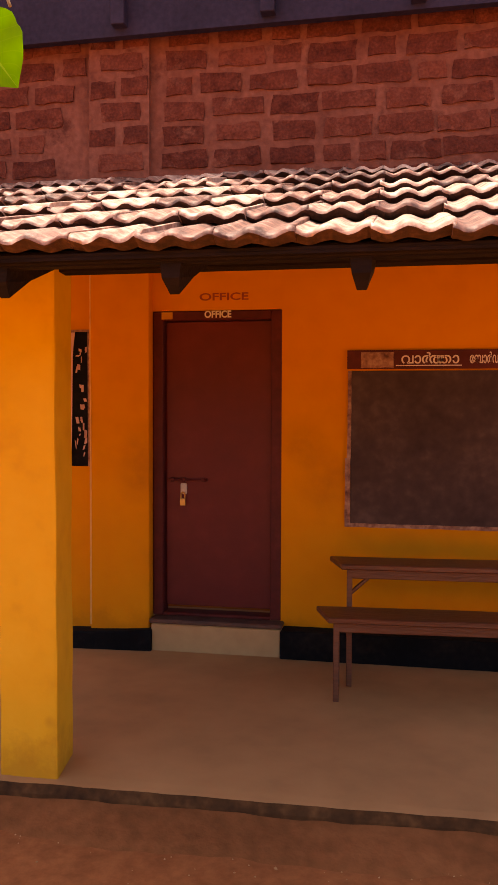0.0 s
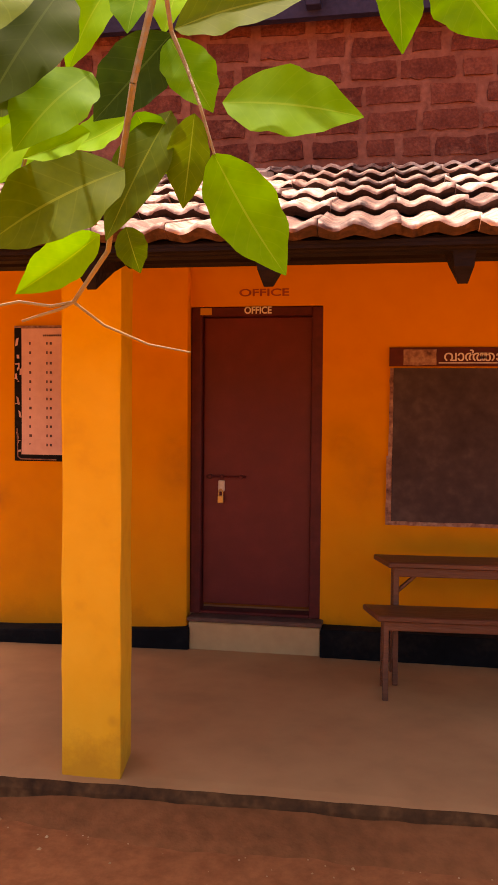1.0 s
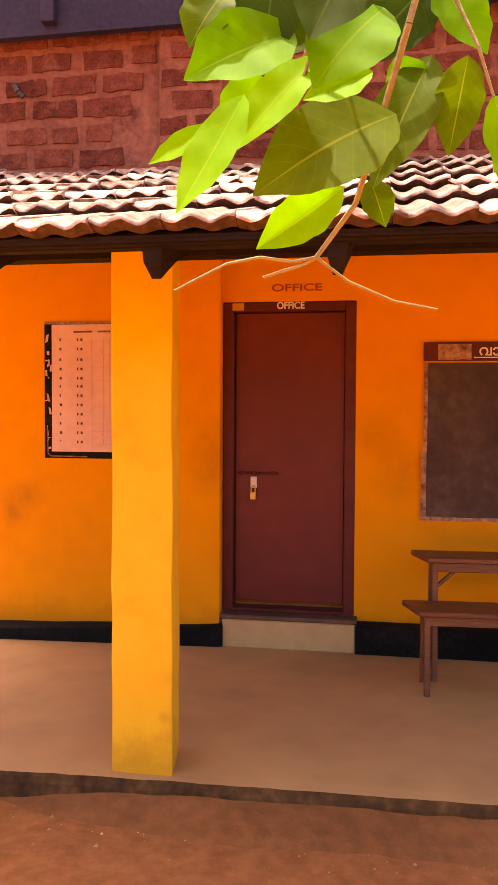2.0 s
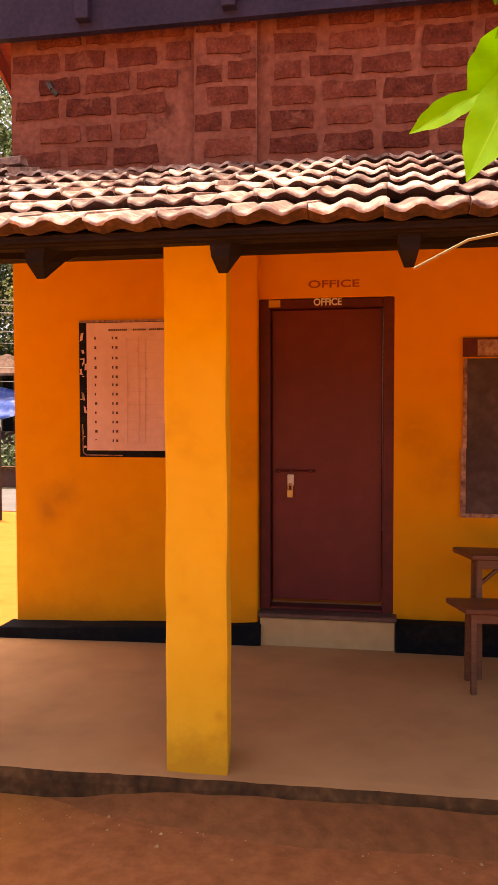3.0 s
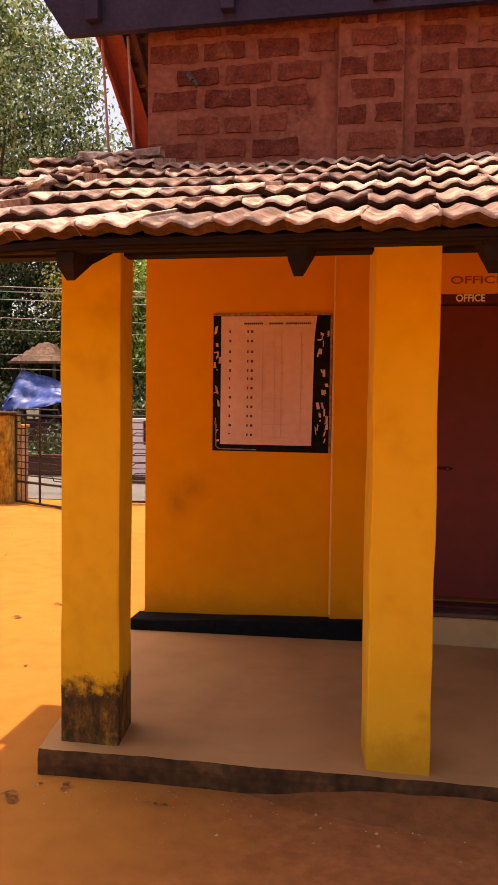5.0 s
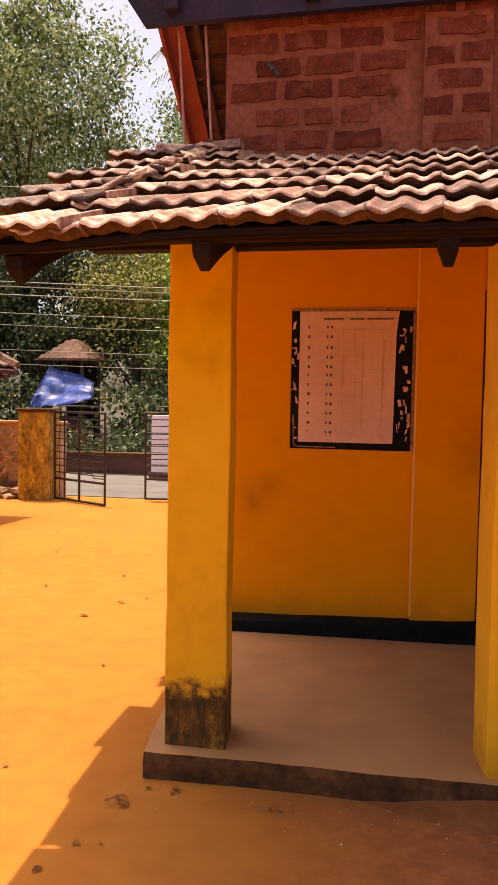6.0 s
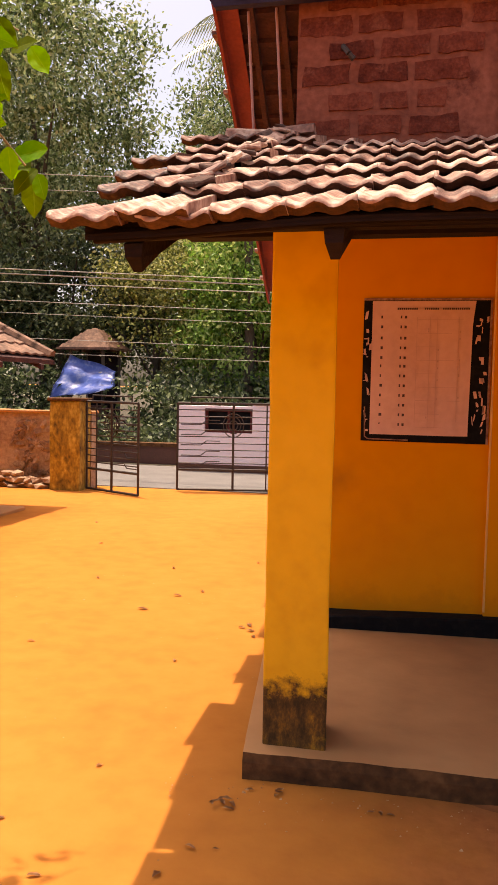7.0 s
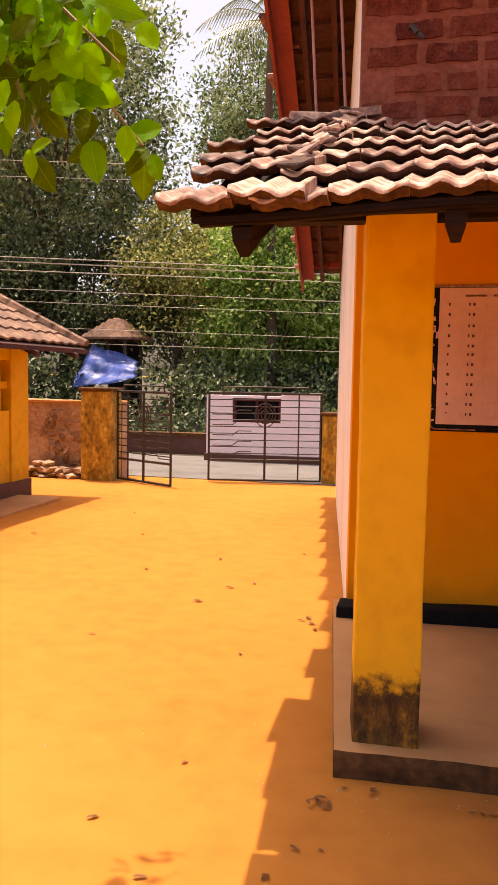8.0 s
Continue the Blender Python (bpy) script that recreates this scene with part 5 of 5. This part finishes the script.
def roadside_wall():
    ob = empty("roadside_wall", pose(-14, 17.3, GZ))
    tagged(ob, "low dark weathered wall along the far side of the road", "wall", kind="structure")
    bm = boxes((-30, -7.0, 17.15, 17.4, GZ - 0.3, 0.30))
    cut(bm, 0.5, "x")
    roughen(bm, 0.03, 1.7)
    child("masonry", bm, M_BROWNBASE, ob)
    bm = boxes((-30, -6.98, 17.11, 17.44, 0.30, 0.37))
    cut(bm, 0.5, "x")
    roughen(bm, 0.02, 1.7)
    child("coping", bm, M_KERB, ob)
    rnd = random.Random(5)
    # Dense dark shrubs stand in for tree shade lying on the verge.
    clumps = [(rnd.uniform(-24, -4), rnd.uniform(17.9, 21.5), rnd.uniform(-0.1, 0.75)) for _ in range(230)]
    clumps = [c for c in clumps if not (-7.2 < c[0] < -4 and c[1] < 19.9)]
    shrubs = new("low_shrubs", leaf_cloud("low_shrubs", clumps, 60, 0.26, 0.16, M_LEAF_DARK, 5))
    tagged(shrubs, "dark low shrubs behind the roadside wall", "shrubs", kind="stuff")


roadside_wall()


def palm(x, y, h, seed):
    ob = empty("palm_tree", pose(x, y, GZ))
    tagged(ob, "coconut palm with drooping pale fronds against the sky", "palm tree", "palms")
    rnd = random.Random(seed)
    bm = bmesh.new()
    tube(bm, [Vector((x + 0.12 * math.sin(i * 0.7), y, GZ - 0.2 + (h + 0.2) * i / 8)) for i in range(9)], 0.17, 0.1, 9)
    child("trunk", bm, M_BARK, ob)
    top = Vector((x + 0.12 * math.sin(5.6), y, h))
    for k in range(15):
        az, el = k * 2.4, rnd.uniform(-0.3, 1.0)
        d = Vector((math.cos(az), math.sin(az), 0))
        bm = bmesh.new()
        pts = []
        for i in range(13):
            s = i / 12 * 2.7
            pts.append(top + d * s * 0.85 + Vector((0, 0, s * el * 0.8 - 0.36 * s * s * (0.55 + 0.3 * el))))
        tube(bm, pts, 0.022, 0.006, 4)
        sd = Vector((-d.y, d.x, 0))
        for i in range(2, 13):
            for f in (0, 0.5):
                p = pts[i - 1].lerp(pts[i], f)
                l = 0.62 * math.sin(math.pi * (i - 0.5) / 13) + 0.12
                for sg in (-1, 1):
                    tip = p + sd * sg * l * 0.6 + Vector((0, 0, -l * 0.75)) + d * 0.2
                    w = d * 0.022
                    a = bm.verts.new(p - w)
                    b = bm.verts.new(p + w)
                    c = bm.verts.new(tip)
                    bm.faces.new((a, b, c))
        child("frond", bm, M_PALM, ob)
    return ob


palm(-7.4, 25.0, 12.2, 1)
palm(-6.2, 27.0, 9.0, 2)


# ---- near foliage hanging before the verandah ----
def near_leaf_mat(name, a, b, vein):
    m = mat(name, [a, b], 25, 120, 0.6, 0.0, spec=0.08, translucent=0.5, per_piece=0.25)
    N, L = m.node_tree.nodes, m.node_tree.links
    ramp = [n for n in N if n.type == "VALTORGB"][0]
    uv = N.new("ShaderNodeUVMap")
    uv.uv_map = "leaf"
    sep = N.new("ShaderNodeSeparateXYZ")
    L.new(uv.outputs[0], sep.inputs[0])

    def op(kind, x, y):
        nd = N.new("ShaderNodeMath")
        nd.operation = kind
        for s, val in zip(nd.inputs, (x, y)):
            if isinstance(val, (int, float)):
                s.default_value = val
            else:
                L.new(val, s)
        return nd.outputs[0]
    u, v = sep.outputs[0], sep.outputs[1]
    av = op("ABSOLUTE", v, 0)
    mid = op("MULTIPLY", op("LESS_THAN", av, 0.03), 0.6)
    ph = op("FRACT", op("SUBTRACT", op("MULTIPLY", u, 8.0), op("MULTIPLY", av, 1.7)), 0)
    side = op("MULTIPLY", op("LESS_THAN", op("ABSOLUTE", op("SUBTRACT", ph, 0.5), 0), 0.04), 0.12)
    fac = op("MAXIMUM", mid, side)
    mx = N.new("ShaderNodeMixRGB")
    L.new(fac, mx.inputs[0])
    L.new(ramp.outputs[0], mx.inputs[1])
    mx.inputs[2].default_value = (*vein, 1)
    for lk in list(ramp.outputs[0].links):
        if lk.to_node != mx:
            L.new(mx.outputs[0], lk.to_socket)
    return m


# The "dark" kind is a shaded copy: its shade is put into the colour.
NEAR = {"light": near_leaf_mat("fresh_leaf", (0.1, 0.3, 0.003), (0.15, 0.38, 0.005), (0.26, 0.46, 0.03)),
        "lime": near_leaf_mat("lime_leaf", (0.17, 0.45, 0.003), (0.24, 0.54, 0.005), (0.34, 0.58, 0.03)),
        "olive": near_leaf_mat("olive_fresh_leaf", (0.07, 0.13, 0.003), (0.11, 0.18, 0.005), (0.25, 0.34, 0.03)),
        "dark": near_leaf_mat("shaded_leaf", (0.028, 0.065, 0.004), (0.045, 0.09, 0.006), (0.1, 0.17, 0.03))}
M_TWIG = mat("green_brown_twig", [(0.2, 0.14, 0.05), (0.3, 0.22, 0.09)], 30, 120, 0.6, 0.3)


def near_leaf(parent, base, tip, wid, kind, seed):
    base, tip = Vector(base), Vector(tip)
    d = tip - base
    ln = d.length
    rnd = random.Random(seed)
    xa = d.normalized()
    face = Vector((rnd.uniform(-0.25, 0.25), -1, rnd.uniform(0.0, 0.5)))
    ya = face.cross(xa).normalized()
    za = xa.cross(ya)
    bm = bmesh.new()
    uvl = bm.loops.layers.uv.new("leaf")
    n, k = 16, 4
    rows, data = [], {}
    bow, fold = rnd.uniform(-0.06, 0.08), rnd.uniform(0.1, 0.28)
    for i in range(n + 1):
        u = i / n
        h = wid / 2 * (math.sin(math.pi * u ** 0.85) ** 0.75) * (1 - 0.35 * max(0, u - 0.75) / 0.25) if 0 < i < n else 0.0004
        row = []
        for j in range(-k, k + 1):
            v = j / k
            edge = 1 + 0.04 * math.sin(u * 26 + seed + (1 if j > 0 else 0)) * abs(v)
            z = fold * abs(v) * h + bow * ln * math.sin(math.pi * u) + 0.05 * h * math.sin(u * 17 + seed) * abs(v)
            vt = bm.verts.new(base + xa * (u * ln) + ya * (v * h * edge) + za * z)
            data[vt] = (u, v)
            row.append(vt)
        rows.append(row)
    for i in range(n):
        for j in range(2 * k):
            f = bm.faces.new((rows[i][j], rows[i + 1][j], rows[i + 1][j + 1], rows[i][j + 1]))
            f.smooth = True
            for lp in f.loops:
                lp[uvl].uv = data[lp.vert]
    p = part("leaf", bm, NEAR[kind], None)
    p.parent = parent
    p.matrix_parent_inverse = parent.matrix_basis.inverted()
    return p


BRANCH = empty("tree", pose(1.7, -0.7, 0))
tagged(BRANCH, "young tree with fresh green leafy twigs hanging before the verandah", "tree", "yard trees")
bm = bmesh.new()
tube(bm, [Vector(p) for p in ((1.7, -0.7, -0.15), (1.72, -0.65, 1.2), (1.6, -0.5, 2.3), (1.2, 0.0, 2.9), (0.7, 0.6, 2.8), (0.4, 0.9, 2.6))], 0.09, 0.008, 9)
child("trunk", bm, M_BARK, BRANCH)
COUNT = [0]


def leaf_at(base, tip, wid, kind):
    COUNT[0] += 1
    near_leaf(BRANCH, base, tip, wid, kind, COUNT[0])


def twig(r0, r1, *pts):
    bm = bmesh.new()
    tube(bm, [Vector(p) for p in pts], r0, r1, 6)
    child("twig", bm, M_TWIG, BRANCH)


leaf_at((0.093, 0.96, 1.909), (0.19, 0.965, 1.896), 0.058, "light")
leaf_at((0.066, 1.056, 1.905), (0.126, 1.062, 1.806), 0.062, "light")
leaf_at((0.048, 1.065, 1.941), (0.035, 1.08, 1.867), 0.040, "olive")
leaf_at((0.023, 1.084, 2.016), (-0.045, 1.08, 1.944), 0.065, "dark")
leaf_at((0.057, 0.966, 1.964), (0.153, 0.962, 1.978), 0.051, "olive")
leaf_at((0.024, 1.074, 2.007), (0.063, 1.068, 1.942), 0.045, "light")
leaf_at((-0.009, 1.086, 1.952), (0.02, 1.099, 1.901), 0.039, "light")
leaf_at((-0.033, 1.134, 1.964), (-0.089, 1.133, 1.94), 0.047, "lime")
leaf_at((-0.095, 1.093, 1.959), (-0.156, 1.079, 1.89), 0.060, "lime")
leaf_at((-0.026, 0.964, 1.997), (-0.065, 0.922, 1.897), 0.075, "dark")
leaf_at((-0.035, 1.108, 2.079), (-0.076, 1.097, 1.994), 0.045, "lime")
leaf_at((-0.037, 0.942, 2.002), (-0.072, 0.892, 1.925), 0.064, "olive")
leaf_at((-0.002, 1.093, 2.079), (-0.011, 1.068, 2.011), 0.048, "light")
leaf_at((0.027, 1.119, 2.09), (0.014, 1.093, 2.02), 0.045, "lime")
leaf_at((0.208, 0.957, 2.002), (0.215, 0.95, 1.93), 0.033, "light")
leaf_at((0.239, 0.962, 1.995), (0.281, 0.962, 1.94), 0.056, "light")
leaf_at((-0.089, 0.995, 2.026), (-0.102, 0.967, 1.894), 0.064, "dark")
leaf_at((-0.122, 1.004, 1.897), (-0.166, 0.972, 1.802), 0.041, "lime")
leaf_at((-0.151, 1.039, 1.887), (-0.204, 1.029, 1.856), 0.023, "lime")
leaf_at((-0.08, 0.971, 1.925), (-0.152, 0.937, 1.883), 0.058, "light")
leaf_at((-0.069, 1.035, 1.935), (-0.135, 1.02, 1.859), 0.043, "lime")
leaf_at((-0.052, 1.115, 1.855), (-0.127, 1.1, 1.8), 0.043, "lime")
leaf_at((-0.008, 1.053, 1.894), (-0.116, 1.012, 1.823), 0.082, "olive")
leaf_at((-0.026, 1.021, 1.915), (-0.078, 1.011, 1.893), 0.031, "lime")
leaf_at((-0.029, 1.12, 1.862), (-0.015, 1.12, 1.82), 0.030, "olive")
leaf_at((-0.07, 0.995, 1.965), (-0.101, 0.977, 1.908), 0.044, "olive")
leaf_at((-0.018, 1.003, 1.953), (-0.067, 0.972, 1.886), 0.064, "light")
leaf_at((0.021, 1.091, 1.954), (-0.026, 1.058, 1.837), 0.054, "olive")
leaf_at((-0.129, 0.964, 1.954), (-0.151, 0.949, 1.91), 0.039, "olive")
twig(0.0032, 0.0022, (0.03, 1.036, 2.06), (0.001, 1.047, 1.961), (-0.024, 1.081, 1.885), (-0.041, 1.106, 1.838), (-0.075, 1.109, 1.793))
twig(0.0017, 0.0010, (-0.075, 1.109, 1.793), (-0.095, 1.105, 1.789), (-0.124, 1.101, 1.793), (-0.153, 1.096, 1.787), (-0.198, 1.087, 1.763))
twig(0.0017, 0.0012, (-0.075, 1.109, 1.793), (-0.088, 1.107, 1.786), (-0.104, 1.104, 1.781), (-0.121, 1.1, 1.775))
twig(0.0015, 0.0008, (-0.075, 1.109, 1.793), (-0.047, 1.113, 1.772), (-0.007, 1.119, 1.755), (0.031, 1.125, 1.748))
twig(0.002, 0.0015, (-0.02, 1.01, 2.06), (-0.056, 1.018, 1.984), (-0.082, 1.031, 1.909), (-0.111, 1.044, 1.842))
twig(0.0024, 0.0012, (0.012, 1.016, 2.122), (0.025, 1.036, 2.064), (0.028, 1.065, 2.009), (0.041, 1.065, 1.979), (0.055, 1.056, 1.943), (0.067, 1.056, 1.904))
twig(0.0024, 0.0014, (0.004, 1.015, 2.122), (-0.049, 1.044, 2.075), (-0.075, 1.077, 2.0), (-0.085, 1.085, 1.95), (-0.05, 1.10, 1.86))
twig(0.002, 0.0014, (0.03, 1.036, 2.15), (0.208, 1.05, 2.141), (0.211, 1.058, 2.095), (0.227, 1.059, 2.047))
twig(0.0045, 0.003, (0.4, 0.9, 2.6), (0.16, 1.0, 2.3), (0.03, 1.02, 2.15), (0.012, 1.016, 2.122))


def yard_tree():
    ob = empty("tree", pose(-5.6, 0.6, 0))
    tagged(ob, "yellow-green leafy tree hanging its branch over the sunlit yard", "tree", "yard trees")
    rnd = random.Random(33)
    bm = bmesh.new()
    tube(bm, [Vector(p) for p in ((-5.6, 0.6, -0.15), (-5.55, 0.65, 1.2), (-5.4, 0.8, 2.4), (-5.0, 1.3, 3.2))], 0.12, 0.06, 10)
    child("trunk", bm, M_BARK, ob)
    stems = [[(-5.0, 1.3, 3.2), (-4.1, 2.3, 3.2), (-3.6, 2.5, 2.85), (-3.3, 2.52, 2.6), (-3.04, 2.53, 2.30)],
             [(-3.6, 2.5, 2.85), (-3.45, 2.45, 2.6), (-3.30, 2.42, 2.30)],
             [(-4.1, 2.3, 3.2), (-3.5, 2.6, 2.95), (-3.10, 2.6, 2.72)],
             [(-3.8, 2.3, 3.0), (-3.62, 2.35, 2.7), (-3.50, 2.35, 2.30)],
             [(-3.6, 2.5, 2.85), (-3.35, 2.45, 2.75), (-3.08, 2.45, 2.5)],
             # Unseen stem, added so that its leaves throw a shadow on the sand.
             [(-4.1, 2.3, 3.2), (-3.8, 2.9, 3.4), (-3.52, 3.3, 3.46)]]
    for st in stems:
        bm = bmesh.new()
        tube(bm, [Vector(p) for p in st], 0.012, 0.003, 6)
        child("twig", bm, M_TWIG, ob)
    for k in range(420):
        st = stems[k % 6]
        i = rnd.randrange(len(st) - 3 if k % 6 == 0 else 0, len(st) - 1)
        p = Vector(st[i]).lerp(Vector(st[i + 1]), rnd.random()) + Vector((rnd.uniform(-0.12, 0.05), rnd.uniform(-0.2, 0.2), rnd.uniform(-0.06, 0.1)))
        d = Vector((rnd.uniform(-0.8, 0.7), rnd.uniform(-0.5, 0.3), rnd.uniform(-1.1, 0.1))).normalized()
        ln = rnd.uniform(0.08, 0.14)
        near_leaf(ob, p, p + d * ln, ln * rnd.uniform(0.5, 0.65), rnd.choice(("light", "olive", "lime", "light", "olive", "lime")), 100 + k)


yard_tree()


# ---- litter on the ground ----
def litter():
    rnd = random.Random(17)
    def leaf_bit(x, y, s, lift=0.0):
        bm = bmesh.new()
        n = 6
        a0 = rnd.uniform(0, 6.28)
        c, sn = math.cos(a0), math.sin(a0)
        z0 = ground_z(y) + 0.004 + lift + 0.012 * noise.noise(Vector((x * 0.7, y * 0.7, 0)))
        top = []
        for i in range(n + 1):
            u = i / n
            h = s * (0.2 + 0.06 * math.sin(9 * u + a0)) * math.sin(math.pi * u) + 0.001
            row = []
            for v in (-1, 0, 1):
                lx, ly = (u - 0.5) * s, v * h
                row.append(bm.verts.new((x + lx * c - ly * sn, y + lx * sn + ly * c, z0 + 0.45 * h * abs(v) + 0.05 * s * (1 + math.sin(u * 5 + a0)))))
            top.append(row)
        for i in range(n):
            for j in range(2):
                bm.faces.new((top[i][j], top[i + 1][j], top[i + 1][j + 1], top[i][j + 1]))
        bmesh.ops.solidify(bm, geom=bm.faces[:], thickness=0.0012)
        tagged(part("fallen_leaf", bm, M_LITTER), "curled dry brown leaf lying on the sand", "leaf", "fallen leaves")
    for x, y, s in ((-3.88, 5.95, 0.09), (-3.6, 6.6, 0.07), (-3.75, 6.4, 0.08), (-4.1, 7.4, 0.07), (-3.3, 4.9, 0.05), (-2.7, 2.8, 0.05), (-3.2, 3.5, 0.04), (-3.4, 3.0, 0.05), (-4.3, 5.0, 0.05), (-4.6, 6.8, 0.06),
                     (-5.2, 8.3, 0.07), (-3.4, 7.9, 0.06), (-2.98, 5.62, 0.07), (-3.02, 5.75, 0.08), (-2.94, 5.5, 0.06), (-3.06, 5.68, 0.06), (-5.8, 9.6, 0.07), (-6.3, 8.0, 0.08), (-3.1, 2.7, 0.05)):
        leaf_bit(x, y, s)
    # crumpled leaves gathered in three spots before the verandah
    for cx, cy, n in ((-2.43, 3.46, 4), (-2.59, 3.31, 7), (-1.98, 3.40, 3), (-2.62, 3.0, 2)):
        for k in range(n):
            leaf_bit(cx + rnd.gauss(0, 0.035), cy + rnd.gauss(0, 0.02), rnd.uniform(0.025, 0.05), 0.003 * k)
    # pale grit and scraps gathered before the verandah edge
    verts, faces = [], []
    for k in range(420):
        near = k < 230
        x = rnd.uniform(-2.9, 1.3) if near else rnd.uniform(-7, -2.4)
        y = 3.52 - abs(rnd.gauss(0, 0.13)) if near else rnd.uniform(2.6, 11)
        s = rnd.uniform(0.0015, 0.004) * (2.2 if rnd.random() < 0.05 else 1)
        z = ground_z(y) + 0.012 * noise.noise(Vector((x * 0.7, y * 0.7, 0))) + 0.003
        b = len(verts)
        for q in ((-1, -0.7, -0.5), (1, -0.8, -0.4), (0.9, 0.9, -0.5), (-0.9, 0.8, -0.5), (0.1, 0.1, 0.7)):
            verts.append((x + q[0] * s * rnd.uniform(0.7, 1.4), y + q[1] * s * rnd.uniform(0.7, 1.4), z + q[2] * s))
        faces += [(b, b + 1, b + 4), (b + 1, b + 2, b + 4), (b + 2, b + 3, b + 4), (b + 3, b, b + 4)]
    me = bpy.data.meshes.new("grit")
    me.from_pydata(verts, [], faces)
    me.materials.append(M_PEBBLE)
    tagged(new("grit", me), "pale grit and paper crumbs scattered on the sand", "grit", kind="stuff")


litter()
lay_bricks()
